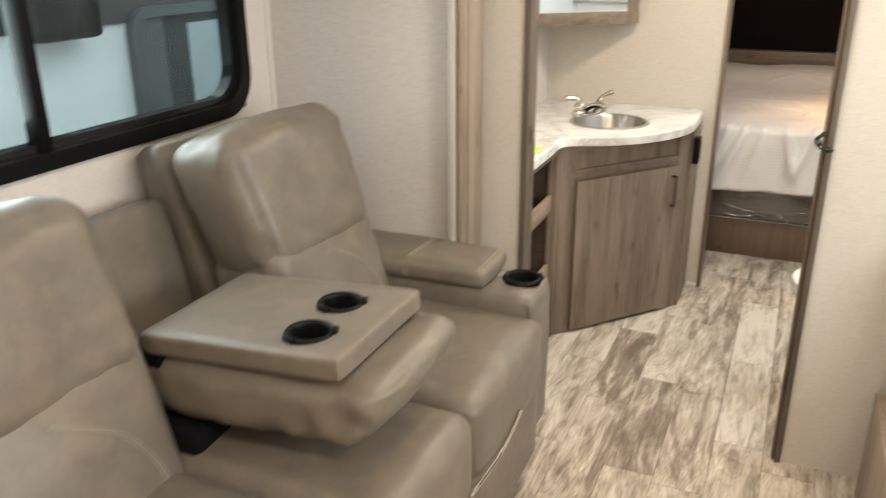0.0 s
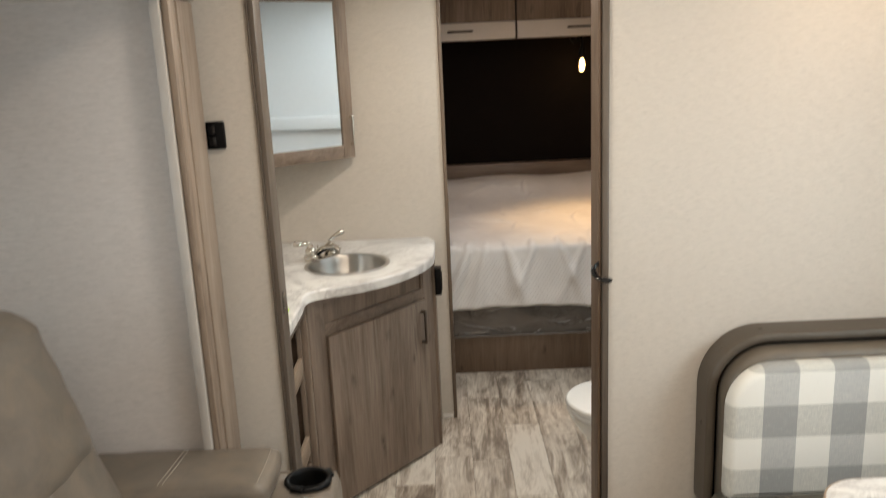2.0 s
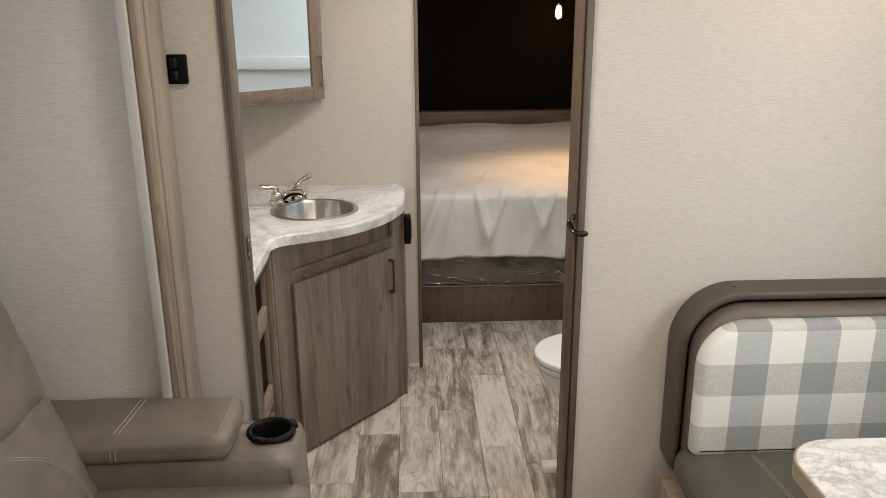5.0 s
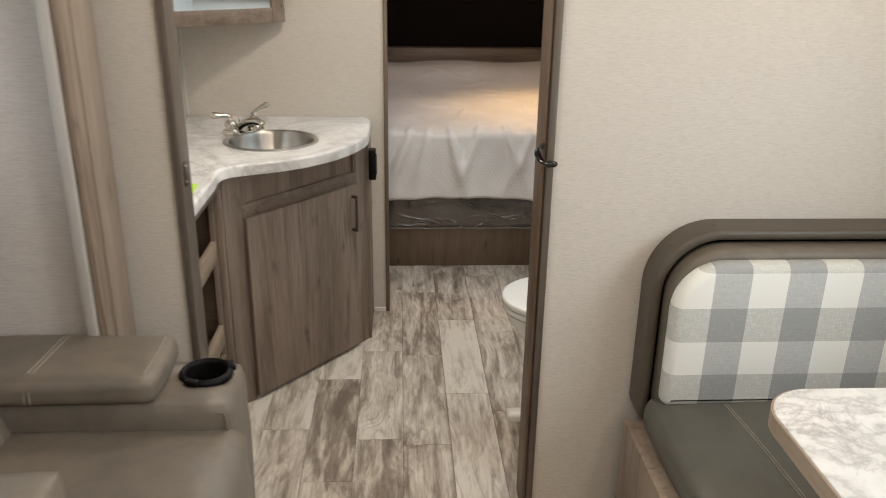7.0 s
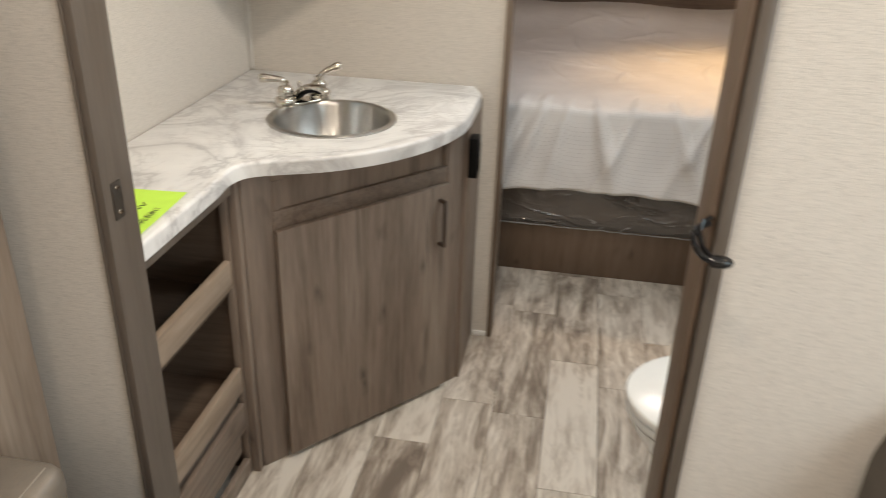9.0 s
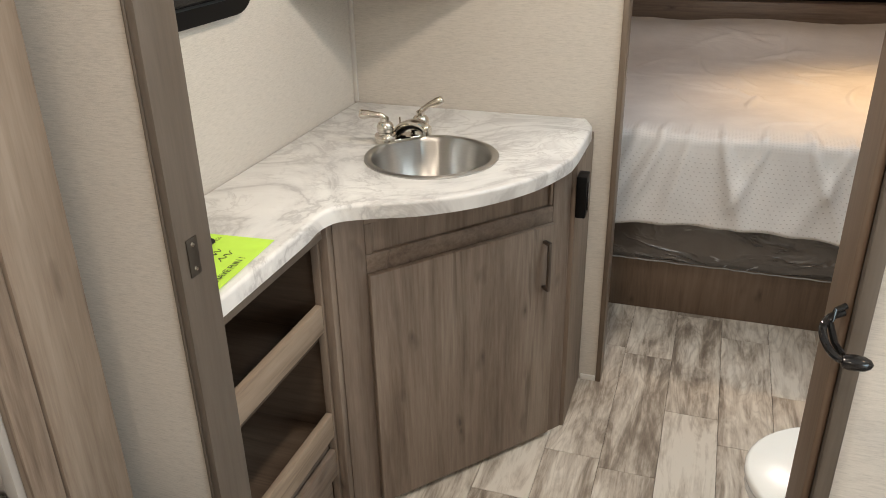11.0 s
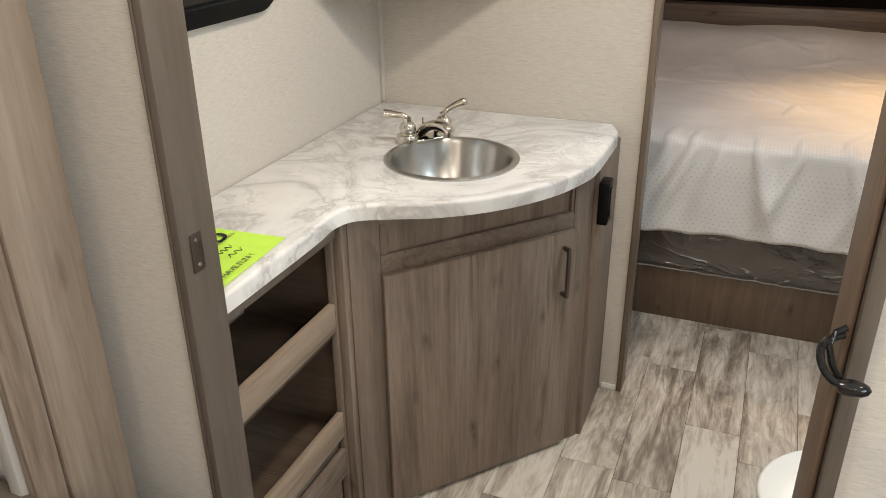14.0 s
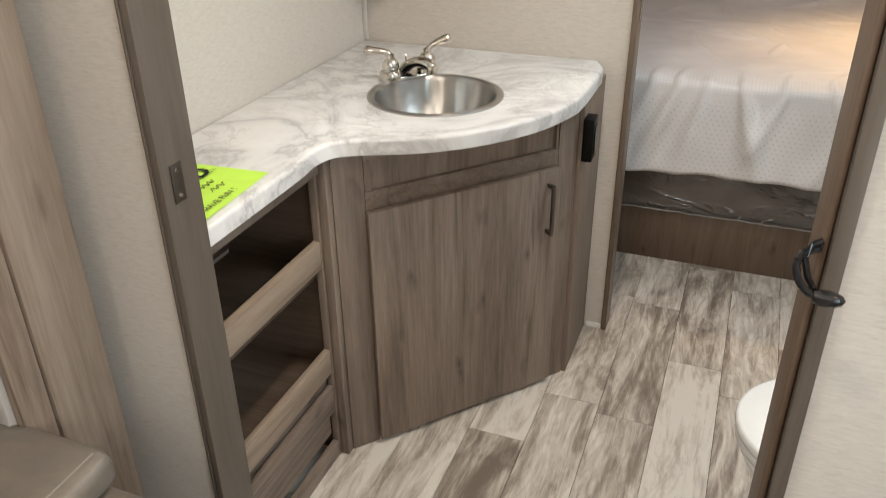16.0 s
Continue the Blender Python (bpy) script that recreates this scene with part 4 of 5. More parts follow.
def faucet():
    ob = thing("faucet", -0.356, 3.828, CTR, "shiny nickel two-handle faucet behind the sink", "faucet")
    fu = Vector((0.66, 0.75, 0)).normalized()      # along the two handles
    fn = Vector((fu.y, -fu.x, 0))                  # towards the sink
    c = Vector((-0.358, 3.830, CTR))
    ang = math.degrees(math.atan2(fu.y, fu.x))
    bm = bmesh.new()
    prism(bm, round_rect(-0.078, 0.078, -0.024, 0.024, 0.0235), "z", 0.0, 0.010, bevel=0.003)
    bmesh.ops.transform(bm, matrix=pose(*c, 0, 0, ang), verts=bm.verts[:])
    part("base_plate", bm, CHROME, ob)
    for s, tip, rise in ((-1, Vector((-0.058, -0.018, 0.0)), 0.068), (1, Vector((0.050, 0.026, 0.0)), 0.086)):
        o = c + fu * 0.052 * s
        bm = bmesh.new()
        lathe(bm, [(0.0, 0.008), (0.0285, 0.008), (0.029, 0.020), (0.027, 0.023), (0.0195, 0.025), (0.019, 0.029), (0.0218, 0.033), (0.0218, 0.045), (0.017, 0.053), (0.011, 0.057), (0.011, 0.066), (0.0, 0.073)], Matrix.Translation(o), 28)
        hd = part("valve", bm, CHROME, ob, smooth=50)
        z = Vector((0, 0, 1))
        path = smooth_path([o + z * 0.052, o + tip * 0.12 + z * 0.070, o + tip * 0.5 + z * (0.5 * rise + 0.040), o + tip * 1.08 + z * (rise + 0.008)], 7)
        n = len(path)
        part("lever", tube(bmesh.new(), path, 0.007, 14, [(0.0120 - 0.0044 * math.sin(math.pi * min(1, 1.15 * i / (n - 1)))) * (0.72 if i == n - 1 else 1.0) for i in range(n)]), CHROME, hd, smooth=60)
    z = Vector((0, 0, 1))
    sd = Vector((0.93, -0.37, 0)).normalized()     # the spout is swung a little aside
    su = Vector((-sd.y, sd.x, 0))
    run = smooth_path([c + sd * a + z * h for a, h in ((-0.026, 0.006), (-0.014, 0.026), (0.010, 0.042), (0.040, 0.051), (0.068, 0.050), (0.088, 0.040))], 6)
    n = len(run) - 1

    def bar(drop, wide, thick, lo=0, hi=n):
        bm = bmesh.new()
        rings = []
        for i in range(lo, hi + 1):
            d = (run[min(i + 1, n)] - run[max(i - 1, 0)]).normalized()
            up = su.cross(d)
            up = -up if up.dot(z - sd * 0.6) < 0 else up
            w = wide * (1.0 - 0.34 * i / n)
            k = 0.75 if i in (lo, hi) else 1.0
            rings.append([bm.verts.new(run[i] - up * drop + su * w * k * math.cos(a) + up * thick * k * math.sin(a)) for a in [2 * math.pi * j / 20 for j in range(20)]])
        for a, b in zip(rings, rings[1:]):
            for j in range(20):
                bm.faces.new((a[j], a[(j + 1) % 20], b[(j + 1) % 20], b[j]))
        bm.faces.new(rings[0]), bm.faces.new(rings[-1])
        bmesh.ops.recalc_face_normals(bm, faces=bm.faces[:])
        return bm
    sp_ = part("spout", bar(0.0, 0.0215, 0.0095), CHROME, ob, smooth=60)
    # black bar put in for the dark reflection and shade under the spout
    part("underside_shade", bar(0.0085, 0.0175, 0.0070, 4, n - 4), BLACK, sp_, "black bar for the dark reflection under the spout", 60)
    part("nozzle", cyl(bmesh.new(), c + sd * 0.078 + z * 0.044, c + sd * 0.078 + z * 0.024, 0.0100, 0.0092, 20), CHROME, sp_)
    part("pop_up_rod", tube(bmesh.new(), [c - fn * 0.016 + z * 0.008, c - fn * 0.018 + z * 0.055], 0.0025, 8), CHROME, ob)


faucet()

# shelf unit along the wall
XSF = -0.372
sh = thing("shelf_unit", -0.5, 3.15, 0, "walnut open shelf unit with retaining rails, empty", "shelf")
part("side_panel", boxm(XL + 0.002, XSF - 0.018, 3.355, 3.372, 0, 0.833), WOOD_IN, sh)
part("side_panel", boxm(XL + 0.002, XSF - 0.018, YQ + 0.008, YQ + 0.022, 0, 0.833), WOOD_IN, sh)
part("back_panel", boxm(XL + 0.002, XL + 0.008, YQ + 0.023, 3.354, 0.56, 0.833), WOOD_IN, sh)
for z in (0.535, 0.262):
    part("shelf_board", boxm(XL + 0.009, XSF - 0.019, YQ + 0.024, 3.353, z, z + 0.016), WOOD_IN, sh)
part("stile", boxm(XSF - 0.018, XSF, 3.338, 3.372, 0, 0.833, bevel=0.002), WOOD, sh)
part("stile", boxm(XSF - 0.018, XSF, YQ + 0.009, YQ + 0.030, 0, 0.833, bevel=0.002), WOOD, sh)
for z0, z1 in ((0.562, 0.632), (0.266, 0.336), (0.150, 0.228), (0.0, 0.050)):
    part("rail", boxm(XSF - 0.017, XSF - 0.001, YQ + 0.031, 3.337, z0, z1, bevel=0.002), WOOD_PALE_Y if z0 > 0.2 else WOOD_H, sh)
part("top_rail", boxm(XSF - 0.017, XSF - 0.001, YQ + 0.031, 3.337, 0.806, 0.833, bevel=0.002), WOOD_H, sh)
part("drawer_back", boxm(XSF - 0.030, XSF - 0.020, YQ + 0.031, 3.337, 0.068, 0.248), WOOD_H, sh)

# diagonal sink cabinet
CM, CLEN = diag((-0.305, 3.418), (0.075, 3.872))
DM = CM


def dbox(x0, x1, y0, y1, z0, z1, bevel=0.0, seg=2):
    bm = boxm(x0, x1, y0, y1, z0, z1, bevel=bevel, seg=seg)
    bmesh.ops.transform(bm, matrix=DM, verts=bm.verts[:])
    return bm


vc = thing("vanity_cabinet", -0.1, 3.7, 0, "greyed walnut corner vanity cabinet with one door", "cabinet")
part("stile", dbox(-0.066, 0.010, 0.0, 0.018, 0.0, 0.833, 0.002), WOOD, vc)
part("stile", dbox(CLEN - 0.046, CLEN + 0.012, 0.0, 0.018, 0.0, 0.833, 0.002), WOOD, vc)
part("rail", dbox(0.0105, CLEN - 0.0465, 0.0, 0.018, 0.80, 0.833, 0.002), WOOD_X, vc)
part("rail", dbox(0.0105, CLEN - 0.0465, 0.0, 0.018, 0.670, 0.724, 0.002), WOOD_X, vc)
part("rail", dbox(0.0105, CLEN - 0.0465, 0.0, 0.018, 0.018, 0.060, 0.002), WOOD_X, vc)
part("false_drawer", dbox(0.008, CLEN - 0.044, 0.012, 0.022, 0.720, 0.805), WOOD_DOOR, vc, "recessed false drawer panel")
part("panel_bead", dbox(0.0105, 0.030, 0.001, 0.014, 0.724, 0.80, 0.003), WOOD, vc)
part("panel_bead", dbox(CLEN - 0.055, CLEN - 0.0465, 0.002, 0.014, 0.724, 0.80, 0.003), WOOD, vc)
dr = part("door", dbox(0.008, 0.545, -0.0195, -0.0015, 0.016, 0.680, 0.0025), WOOD_DOOR, vc)
hx = 0.505
bm = bmesh.new()
box(bm, hx - 0.005, hx + 0.005, -0.046, -0.038, 0.505, 0.645, bevel=0.002)
box(bm, hx - 0.005, hx + 0.005, -0.040, -0.0192, 0.505, 0.515, bevel=0.002)
box(bm, hx - 0.005, hx + 0.005, -0.040, -0.0192, 0.635, 0.645, bevel=0.002)
bmesh.ops.transform(bm, matrix=DM, verts=bm.verts[:])
part("handle", bm, plain("antique pewter", (0.16, 0.13, 0.11), 0.3, 0.9), dr, "slim pewter bar handle")
part("side_panel", boxm(0.078, 0.094, 3.885, YF - 0.002, 0, 0.833, bevel=0.002), WOOD, vc)
part("return_panel", boxm(XSF + 0.001, -0.350, 3.345, 3.372, 0, 0.833, bevel=0.002), WOOD, vc)

cd = thing("wall_holder", 0.11, 3.90, 0.69, "black plastic holder on the vanity's side", "holder")
part("case", boxm(0.0945, 0.122, 3.872, 3.925, 0.680, 0.795, bevel=0.004), BLACK, cd)
part("button", boxm(0.1222, 0.125, 3.885, 3.910, 0.70, 0.775, bevel=0.001), BLACK_GLOSS, cd)

# lime notice lying on the counter
pn = thing("paper_notice", -0.45, 3.04, CTR, "lime green printed notice lying on the countertop", "paper")


def sheet():
    bm = bmesh.new()
    n = 10
    a, b, c = Vector((-0.364, 3.163, 0)), Vector((-0.545, 3.150, 0)), Vector((-0.349, 2.924, 0))
    g = [[bm.verts.new(a + (b - a) * i / n + (c - a) * j / n + Vector((0, 0, CTR + 0.0012 + 0.0035 * (j / n) ** 2 * (1 - i / n) ** 2))) for i in range(n + 1)] for j in range(n + 1)]
    for j in range(n):
        for i in range(n):
            bm.faces.new((g[j][i], g[j + 1][i], g[j + 1][i + 1], g[j][i + 1]))
    bmesh.ops.recalc_face_normals(bm, faces=bm.faces[:])
    return bm


part("sheet", sheet(), PAPER, pn, smooth=180)


def writing(text, x, y, z, rz, size, parent, bold=0.0):
    c = bpy.data.curves.new("words", "FONT")
    c.body, c.size, c.align_x, c.align_y, c.offset = text, size, "LEFT", "CENTER", bold
    tmp = new("words", c)
    me = bpy.data.meshes.new_from_object(tmp)
    bpy.data.objects.remove(tmp)
    me.transform(pose(x, y, z, 0, 0, rz))
    me.materials.clear()
    me.materials.append(INK)
    ob = new("writing", me)
    ob.parent = parent
    ob.matrix_parent_inverse = parent.matrix_basis.inverted()
    return ob


writing("HAVE FUN !", -0.371, 2.972, CTR + 0.0062, 93, 0.0185, pn, 0.0002)
writing("WANT BIG SAVINGS", -0.462, 3.030, CTR + 0.0045, 93, 0.0118, pn, 0.0)
writing("D", -0.482, 3.088, CTR + 0.0045, 93, 0.058, pn, 0.0012)
writing("ne", -0.424, 3.002, CTR + 0.0055, 93, 0.017, pn)
writing("om", -0.390, 2.962, CTR + 0.0060, 93, 0.017, pn)
for k, (x, y, l) in enumerate(((-0.437, 3.052, 0.038), (-0.412, 3.045, 0.045))):
    path = [(x + 0.006 * math.sin(i * 1.9 + k), y + l * i / 9, CTR + 0.0045) for i in range(10)]
    part("scribble", tube(bmesh.new(), smooth_path(path, 4), 0.0007, 5), INK, pn)

# mirror cabinet across the corner
DM, MLEN = diag((XL + 0.004, 3.770), (-0.225, 4.118))
mc = thing("mirror_cabinet", -0.45, 3.95, 1.24, "walnut corner medicine cabinet with a mirrored door", "cabinet")
MZ0, MZ1, MF = 1.240, 1.930, 0.055
part("carcass", prism(bmesh.new(), [(XL + 0.002, 3.80), (-0.245, 4.13), (-0.245, YF - 0.002), (XL + 0.002, YF - 0.002)], "z", MZ0 + 0.004, MZ1 - 0.004), WOOD, mc)
md = part("door", dbox(0.0, MF, -0.004, 0.016, MZ0, MZ1, 0.002), WOOD_DOOR, mc)
part("stile", dbox(MLEN - MF, MLEN, -0.004, 0.016, MZ0, MZ1, 0.002), WOOD_DOOR, md)
part("rail", dbox(MF + 0.0005, MLEN - MF - 0.0005, -0.004, 0.016, MZ0, MZ0 + MF, 0.002), WOOD_X, md)
part("rail", dbox(MF + 0.0005, MLEN - MF - 0.0005, -0.004, 0.016, MZ1 - MF, MZ1, 0.002), WOOD_X, md)
part("mirror", dbox(MF - 0.004, MLEN - MF + 0.004, 0.004, 0.008, MZ0 + MF - 0.004, MZ1 - MF + 0.004), MIRROR, md, "clear mirror glass", None)
bm = bmesh.new()
hx = MLEN - 0.018
box(bm, hx - 0.004, hx + 0.004, -0.030, -0.023, 1.295, 1.415, bevel=0.002)
box(bm, hx - 0.004, hx + 0.004, -0.024, -0.0045, 1.295, 1.304, bevel=0.001)
box(bm, hx - 0.004, hx + 0.004, -0.024, -0.0045, 1.406, 1.415, bevel=0.001)
bmesh.ops.transform(bm, matrix=DM, verts=bm.verts[:])
part("handle", bm, CHROME, md, "slim nickel handle")

# shower surround, seen in the mirror
ss = thing("shower_surround", 1.5, 3.5, 0, "white moulded shower surround with a ledge", "shower")
part("back_panel", boxm(XR - 0.03, XR - 0.002, YQ + 0.002, YF - 0.002, 0.0, ZC - 0.005), SHOWER, ss)
part("side_panel", boxm(1.10, XR - 0.031, YF - 0.022, YF - 0.002, 0.0, ZC - 0.005), SHOWER, ss)
part("side_panel", boxm(1.10, XR - 0.031, YQ + 0.002, YQ + 0.022, 0.0, ZC - 0.005), SHOWER, ss)
part("ledge", boxm(XR - 0.075, XR - 0.031, YQ + 0.024, YF - 0.024, 1.20, 1.29, bevel=0.012, seg=3), SHOWER, ss)


def toilet():
    ob = thing("toilet", 0.76, 3.29, 0, "white toilet with its lid closed and a foot pedal", "toilet")

    def egg(k):
        out = []
        for i in range(40):
            a = 2 * math.pi * i / 40
            lx = 0.235 if math.cos(a) > 0 else 0.215
            out.append((0.758 + k * lx * math.cos(a), 3.290 + k * 0.178 * math.sin(a)))
        return out
    part("lid", prism(bmesh.new(), egg(1.0), "z", 0.435, 0.458, bevel=0.008), CERAMIC, ob, smooth=50)
    part("seat", prism(bmesh.new(), egg(0.985), "z", 0.414, 0.433, bevel=0.006), CERAMIC, ob, smooth=50)
    bm = bmesh.new()
    rings = []
    for z, k, sx in ((0.412, 0.97, 0), (0.375, 0.93, 0.01), (0.30, 0.78, 0.03), (0.20, 0.60, 0.05), (0.10, 0.56, 0.05), (0.0, 0.66, 0.04)):
        rings.append([bm.verts.new((x + sx, y, z)) for x, y in egg(k)])
    for a, b in zip(rings, rings[1:]):
        for i in range(40):
            bm.faces.new((a[i], a[(i + 1) % 40], b[(i + 1) % 40], b[i]))
    bm.faces.new(rings[0]), bm.faces.new(rings[-1])
    bmesh.ops.recalc_face_normals(bm, faces=bm.faces[:])
    part("bowl", bm, CERAMIC, ob, smooth=60)
    part("tank", boxm(0.985, 1.09, 3.12, 3.46, 0.30, 0.52, bevel=0.02, seg=3), CERAMIC, ob)
    part("foot_pedal", boxm(0.560, 0.66, 3.150, 3.205, 0.060, 0.090, bevel=0.010, seg=3), CERAMIC, ob, "white flush pedal")


toilet()

# ---- sofa in the slide-out ----
def stitches(ob, pts, d):
    """A thread laid on the face of a soft part, dropped on it against the direction d."""
    tree = BVHTree.FromPolygons([v.co for v in ob.data.vertices], [p.vertices for p in ob.data.polygons])
    d = Vector(d).normalized()
    run = []
    for p in pts:
        hit = tree.ray_cast(Vector(p) + d * 1.5, -d)[0]
        if hit is not None:
            run.append(hit + d * 0.0008)
    return tube(bmesh.new(), run, 0.0014, 6)


def sofa():
    ob = thing("theatre_sofa", -0.6, 1.7, 0, "taupe faux-leather recliner sofa with its console folded down", "sofa")
    T = Matrix.Translation
    # base and seats
    part("base", cushion((0.84, 2.30, 0.30), 0.03, 0.0, 0.003, 9, T((-0.590, 1.25, 0.20))), LEATHER, ob, smooth=180)
    for y0, y1 in ((1.890, 2.450), (1.445, 1.885), (0.86, 1.44)):
        c = (y0 + y1) / 2
        s = part("seat", cushion((0.80, y1 - y0, 0.25), 0.045, 0.014, 0.007, 18, T((-0.520, c, 0.420)), y0), LEATHER, ob, smooth=180)
        part("front_panel", cushion((0.10, y1 - y0 - 0.004, 0.38), 0.035, 0.004, 0.004, 9, T((-0.175, c, 0.255)), y1), LEATHER, s, smooth=180)

    def back(y0, y1, name, top=0.42):
        w = y1 - y0
        lean = Matrix.Rotation(radians(-17), 4, "Y")
        c = (y0 + y1) / 2
        def slant(bm):
            for v in bm.verts:
                if v.co.y < c:
                    v.co.y += 0.10 * max(0.0, 1.05 - v.co.z) * (c - v.co.y) / (w / 2) - 0.02
            return bm
        b = part(name, cushion((0.25, w, 0.42), 0.045, 0.020, 0.008, 16, T((-0.757, c, 0.615)) @ lean, y0 + 3), LEATHER, ob, smooth=180)
        part("headrest", slant(cushion((0.245, w + 0.014, top), 0.064, 0.022, 0.012, 20, T((-0.846 + 0.3 * (0.42 - top) / 2, c, 0.930 - (0.42 - top) / 2)) @ lean, y1)), LEATHER, b, smooth=180)
        part("outer_shell", cushion((0.12, w - 0.02, 0.82), 0.04, 0.0, 0.003, 8, T((-0.985, c, 0.68)) @ lean), LEATHER, b, smooth=180)
        for k in (0.0, 0.009):
            run = smooth_path([(0, y0 + 0.06 + 0.34 * w + k, 0.775), (0, y1 - 0.16 + k, 0.70), (0, y1 - 0.095 + k, 0.60), (0, y1 - 0.075 + k, 0.48)], 8)
            part("seam", stitches(b, run, (1, 0, 0)), STITCH, b)
    back(1.930, 2.432, "backrest", 0.405)
    back(0.95, 1.462, "backrest", 0.385)
    part("middle_back", cushion((0.10, 0.47, 0.46), 0.03, 0.006, 0.003, 9, T((-1.03, 1.695, 0.72)) @ Matrix.Rotation(radians(-12), 4, "Y")), LEATHER, ob, smooth=180)
    # console: the folded-down middle back
    cm = T((-0.50, 1.685, 0.796)) @ Matrix.Rotation(radians(-4.5), 4, "Y")
    con = part("console", cushion((0.50, 0.375, 0.055), 0.014, 0.0, 0.001, 12, cm), LEATHER, ob, smooth=50)
    pad = cushion((0.63, 0.405, 0.165), 0.055, 0.012, 0.016, 24, T((-0.470, 1.698, 0.692)) @ Matrix.Rotation(radians(-3), 4, "Y"), 3.3)
    for v in pad.verts:
        # the free end is cut back underneath and puckers at its lower corner
        e = max(0.0, (v.co.x + 0.62) / 0.47)
        v.co.x -= 0.55 * e * max(0.0, 0.76 - v.co.z)
        v.co.y += 0.007 * e * e * math.sin(v.co.x * 55 + v.co.z * 30)
    part("console_cushion", pad, LEATHER, con, smooth=180)
    for y in (1.515, 1.860):
        part("hinge", boxm(-0.80, -0.70, y - 0.014, y + 0.014, 0.66, 0.765, bevel=0.006), BLACK, con, "black folding hinge bracket")
    # black block under the console: its colour stands for the gap's shade
    part("cavity_shade", boxm(-0.93, -0.60, 1.475, 1.905, 0.505, 0.60, bevel=0.02), plain("black block for the shade in the gap", (0.006, 0.006, 0.008), 0.9, spec=0.1), con, "black block for the shade in the gap")
    for x, y in ((-0.372, 1.590), (-0.388, 1.742)):
        cup(x, y, 0.8245 + 0.0787 * (x + 0.50), con, 0.054)
    # arms
    for y0, s in ((2.402, 1), (0.68, -1)):
        c = y0 + 0.105
        arm = part("arm", cushion((0.79, 0.210, 0.514), 0.03, 0.004, 0.004, 10, T((-0.545, c, 0.352))), LEATHER, ob, smooth=180)
        pd = part("arm_pad", cushion((0.64, 0.222, 0.070), 0.026, 0.008, 0.004, 16, T((-0.622, c - 0.002, 0.641)), 5.1 + s), LEATHER, arm, smooth=180)
        for dx in (0.0, 0.011):
            part("arm_seam", stitches(pd, smooth_path([(-0.560 + dx, c - 0.09, 0), (-0.552 + dx, c - 0.03, 0), (-0.548 + dx, c + 0.03, 0), (-0.548 + dx, c + 0.09, 0)], 6), (0, 0, 1)), STITCH, pd)
            part("arm_seam", stitches(pd, smooth_path([(-0.560 + dx, 0, 0.652), (-0.561 + dx, 0, 0.635), (-0.562 + dx, 0, 0.620)], 5), (0, -1, 0)), STITCH, pd)
        part("end_seam", stitches(pd, smooth_path([(-0.325, c - 0.085, 0), (-0.323, c, 0), (-0.325, c + 0.085, 0)], 6), (0, 0, 1)), STITCH, pd)
        cup(-0.226, c + 0.028 * s, 0.612, arm, 0.060)
        part("front_seam", tube(bmesh.new(), smooth_path([(-0.176, c - 0.104 * s, 0.588), (-0.160, c - 0.100 * s, 0.566), (-0.158, c - 0.098 * s, 0.40)], 5), 0.0025, 6), LEATHER, arm)
    # chrome trim along the footrest
    part("footrest_trim", tube(bmesh.new(), smooth_path([(-0.100, 2.16, 0.385), (-0.098, 2.08, 0.365), (-0.098, 1.98, 0.352), (-0.102, 1.80, 0.36)], 6), 0.006), CHROME, ob, "bright metal trim bar")


def cut(ob, bm):
    """Cuts a shape out of a mesh object for good."""
    me = bpy.data.meshes.new("cutter")
    bm.to_mesh(me)
    bm.free()
    tool = new("cutter", me)
    mod = ob.modifiers.new("cut", "BOOLEAN")
    mod.operation, mod.object, mod.solver = "DIFFERENCE", tool, "EXACT"
    got = bpy.data.meshes.new_from_object(ob.evaluated_get(bpy.context.evaluated_depsgraph_get()))
    ob.modifiers.clear()
    old = ob.data
    ob.data = got
    bpy.data.objects.remove(tool)
    bpy.data.meshes.remove(old)


def cup(x, y, z, parent, r):
    """A cup holder let into a soft top."""
    cut(parent, cyl(bmesh.new(), (x, y, z - 0.07), (x, y, z + 0.05), r * 0.86, r * 0.86, 32))
    ob = part("cup_holder", lathe(bmesh.new(), [(r * 0.74, -0.03), (r * 0.76, 0.003), (r * 0.82, 0.007), (r * 0.94, 0.006), (r, 0.001), (r, -0.004)], Matrix.Translation((x, y, z)), 40), BLACK, parent, "black plastic cup holder", 60)
    for a in (25, 250):
        t0 = Matrix.Translation((x, y, z)) @ Matrix.Rotation(radians(a), 4, "Z")
        part("tab", boxm(r * 0.80, r * 1.07, -r * 0.28, r * 0.28, -0.002, 0.0095, bevel=0.002, m=t0), BLACK, ob)
    part("liner", lathe(bmesh.new(), [(r * 0.76, 0.0), (r * 0.70, -0.05), (r * 0.60, -0.062), (0.0, -0.062)], Matrix.Translation((x, y, z)), 32), CUP_IN, ob)


sofa()


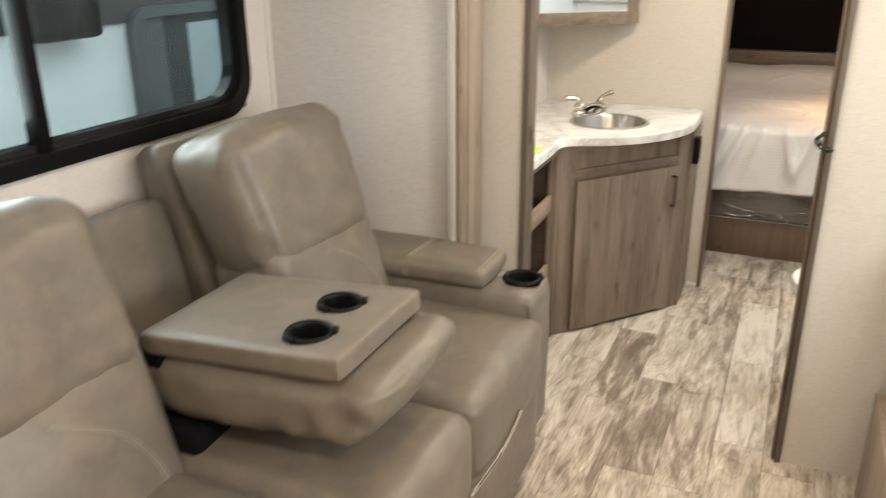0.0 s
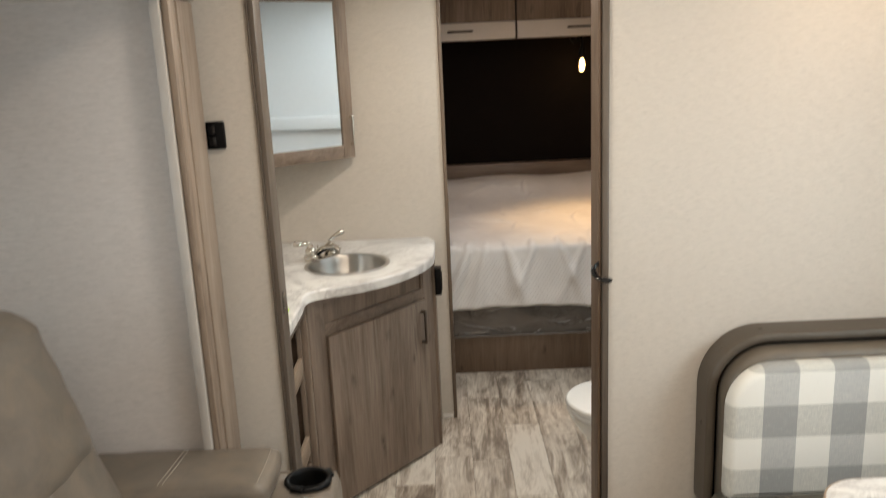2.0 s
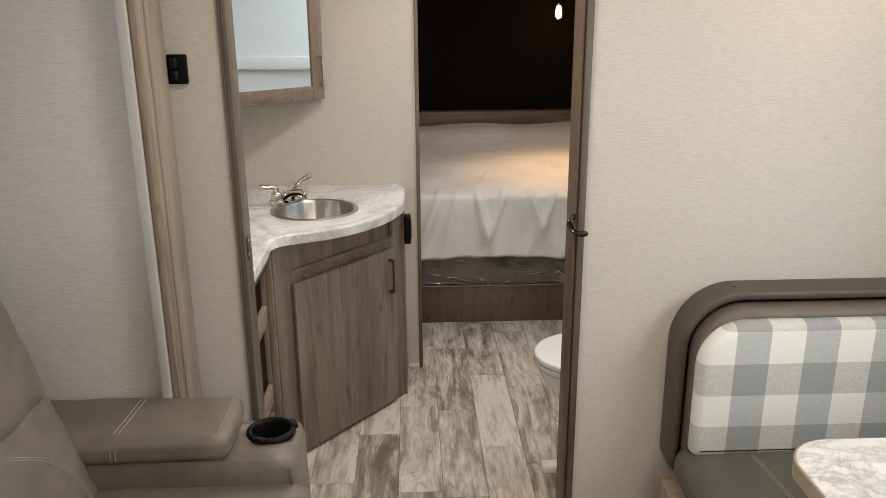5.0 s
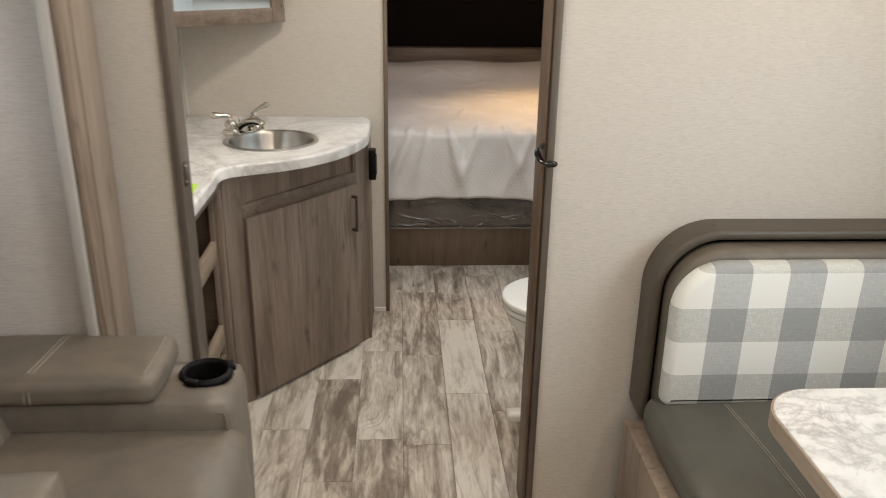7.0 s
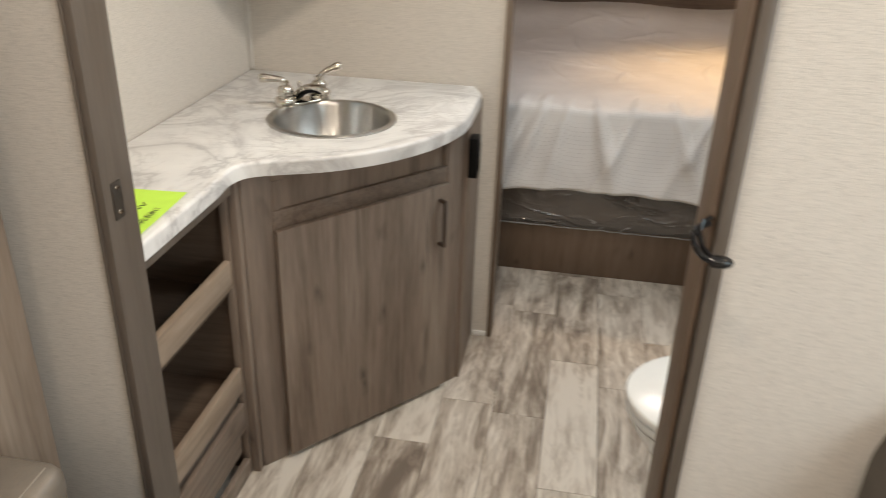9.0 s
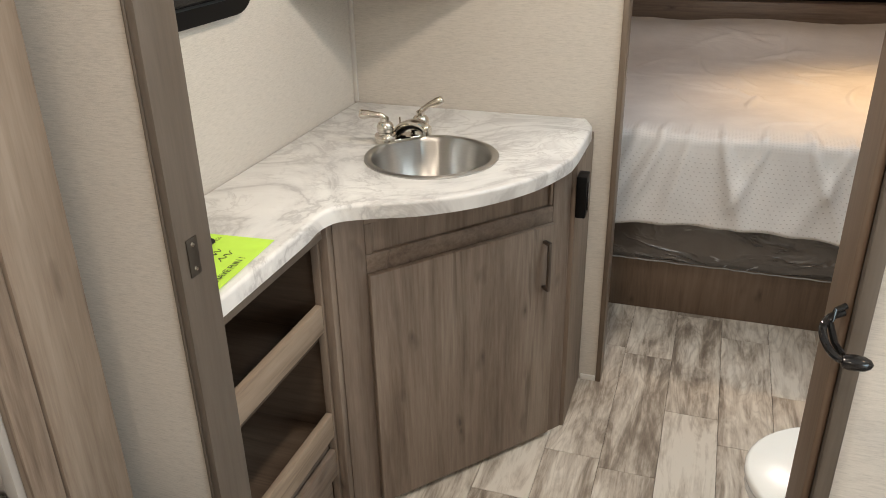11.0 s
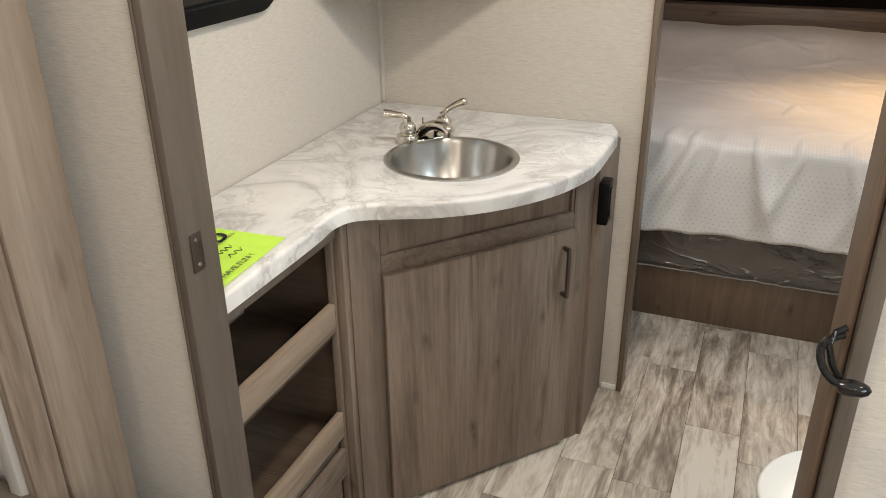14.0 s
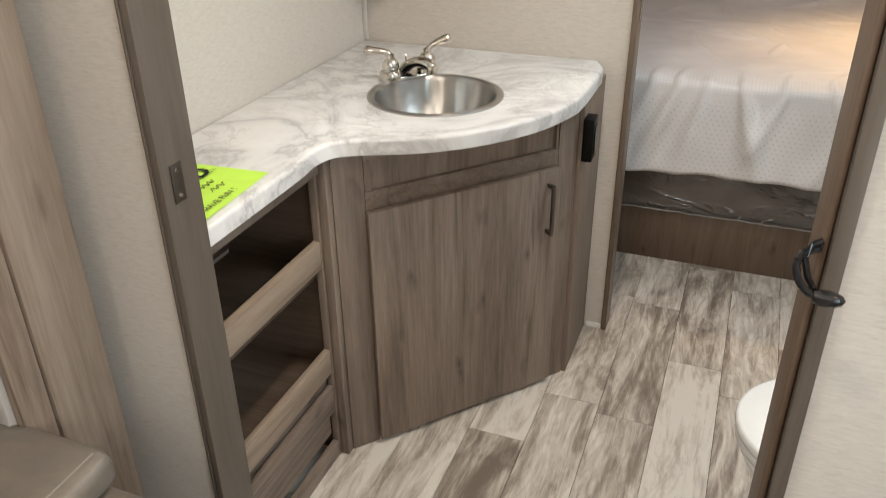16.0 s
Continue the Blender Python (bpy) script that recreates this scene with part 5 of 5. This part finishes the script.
# ---- dinette ----
def dinette():
    ob = thing("dinette_bench", 1.3, 2.5, 0, "olive vinyl dinette bench with a checked backrest", "bench")
    x0, x1 = 0.795, 1.745
    part("base", boxm(x0 + 0.003, x1, 2.20, 2.70, 0, 0.36, bevel=0.003), WOOD_PALE, ob)
    o = round_rect(0.834, 1.755, 0.34, 0.888, 0.165, 12, 0.05)
    i = round_rect(0.860, 1.73, 0.366, 0.862, 0.140, 12, 0.03)
    bm = ring(bmesh.new(), o, i, "y", 2.698, 2.788)
    es = [e for e in bm.edges if all(abs(v.co.y - 2.698) < 1e-4 for v in e.verts) and any(abs(f.normal.y) < 0.3 for f in e.link_faces)]
    bmesh.ops.bevel(bm, geom=es, offset=0.010, segments=3, profile=0.5, affect="EDGES", clamp_overlap=True)
    sh = part("shell", bm, SHELL, ob, "taupe plastic surround", 50)
    for x, z, nx, nz in ((0.985, 0.888, 0.0, 1.0), (1.45, 0.888, 0.0, 1.0), (0.8823, 0.8397, -0.707, 0.707), (0.834, 0.62, -1.0, 0.0)):
        part("screw", cyl(bmesh.new(), (x - 0.002 * nx, 2.742, z - 0.002 * nz), (x + 0.003 * nx, 2.742, z + 0.003 * nz), 0.007, 0.004, 12), SHELL, sh)
    # board coloured black for the shade in the gap round the cushion
    part("back_board", prism(bmesh.new(), i, "y", 2.74, 2.785), BLACK, ob, "backing board, black for the shade in the gap")
    # border cushion and checked panel, leaning on the shell
    pts_o = round_rect(0.866, 1.72, 0.40, 0.854, 0.135, 10, 0.03)
    part("border_cushion", prism(bmesh.new(), pts_o, "y", 2.655, 2.735, bevel=0.022), BORDER, ob, smooth=60)
    pts_i = round_rect(x0 + 0.066, 1.70, 0.452, 0.834, 0.125, 10, 0.02)
    bm = bmesh.new()
    prism(bm, pts_i, "y", 2.605, 2.665, bevel=0.024)
    part("check_panel", bm, PLAID, ob, "grey and white checked fabric panel", 60)
    st = part("seat", cushion((0.90, 0.53, 0.115), 0.045, 0.010, 0.003, 12, Matrix.Translation((1.285, 2.425, 0.405))), VINYL, ob, smooth=180)
    for dx in (0.0, 0.007):
        part("seam", stitches(st, [(1.015 + 0.025 * k / 8 + dx, 2.60 - 0.40 * k / 8, 0) for k in range(9)], (0, 0, 1)), STITCH, st, "stitched seam")


dinette()


def table():
    ob = thing("dinette_table", 1.3, 1.8, 0, "marble-look dinette table with a pale wood edge", "table")
    pts = round_rect(0.884, 1.75, 1.45, 2.224, 0.105, 14)
    pts_in = round_rect(0.888, 1.746, 1.454, 2.220, 0.101, 14)
    part("edge_band", ring(bmesh.new(), pts, pts_in, "z", 0.700, 0.7345), WOOD_PALE_Y, ob, "pale wood-grain edge band", 50)
    part("tabletop", prism(bmesh.new(), pts_in, "z", 0.701, 0.737, bevel=0.002), MARBLE, ob)
    part("leg", cyl(bmesh.new(), (1.32, 1.84, 0.0), (1.32, 1.84, 0.70), 0.03, 0.03, 24), CHROME, ob)
    part("foot", lathe(bmesh.new(), [(0, 0.02), (0.04, 0.02), (0.09, 0.004), (0.09, 0.0)], Matrix.Translation((1.32, 1.84, 0)), 28), CHROME, ob)


table()


# ---- floor planks, last ----
def planks():
    fl = bpy.data.objects["floor"]
    W, L = 0.156, 0.61
    rng = random.Random(7)
    me = {}

    def mesh(w, l):
        k = (round(w, 3), round(l, 2))
        if k not in me:
            bm = boxm(-w / 2, w / 2, -l / 2, l / 2, -0.006, 0.0, bevel=0.0007, seg=1)
            me[k] = mesh_of("plank", bm, FLOOR_M)
        return me[k]
    x = 0.220 - W * 6
    col = 0
    while x < XR:
        y = -1.0 - rng.random() * L
        known = {6: 3.735, 7: 3.44, 5: 3.16, 8: 3.93}.get(col)
        if known:
            y = known - 8 * L
        x0, x1 = max(x, XL), min(x + W, XR)
        while y < YE:
            l = L
            y1 = min(y + l, YE)
            if y1 > -0.6 and x1 - x0 > 0.02:
                w, l2 = x1 - x0 - 0.0012, y1 - y - 0.0012
                ob = new("plank", mesh(w, l2))
                ob.location = ((x0 + x1) / 2, (y + y1) / 2, 0)
                ob.parent = fl
            y += L
        x += W
        col += 1
    # the sheet behind the camera and under the slide-out
    part("vinyl_sheet", boxm(XL, XR, YB, -0.6, -0.0035, -0.001), FLOOR_M, fl)
    part("vinyl_sheet", boxm(XS, XL - 0.001, -1.05, YS1, -0.0035, -0.001), FLOOR_M, fl)


planks()
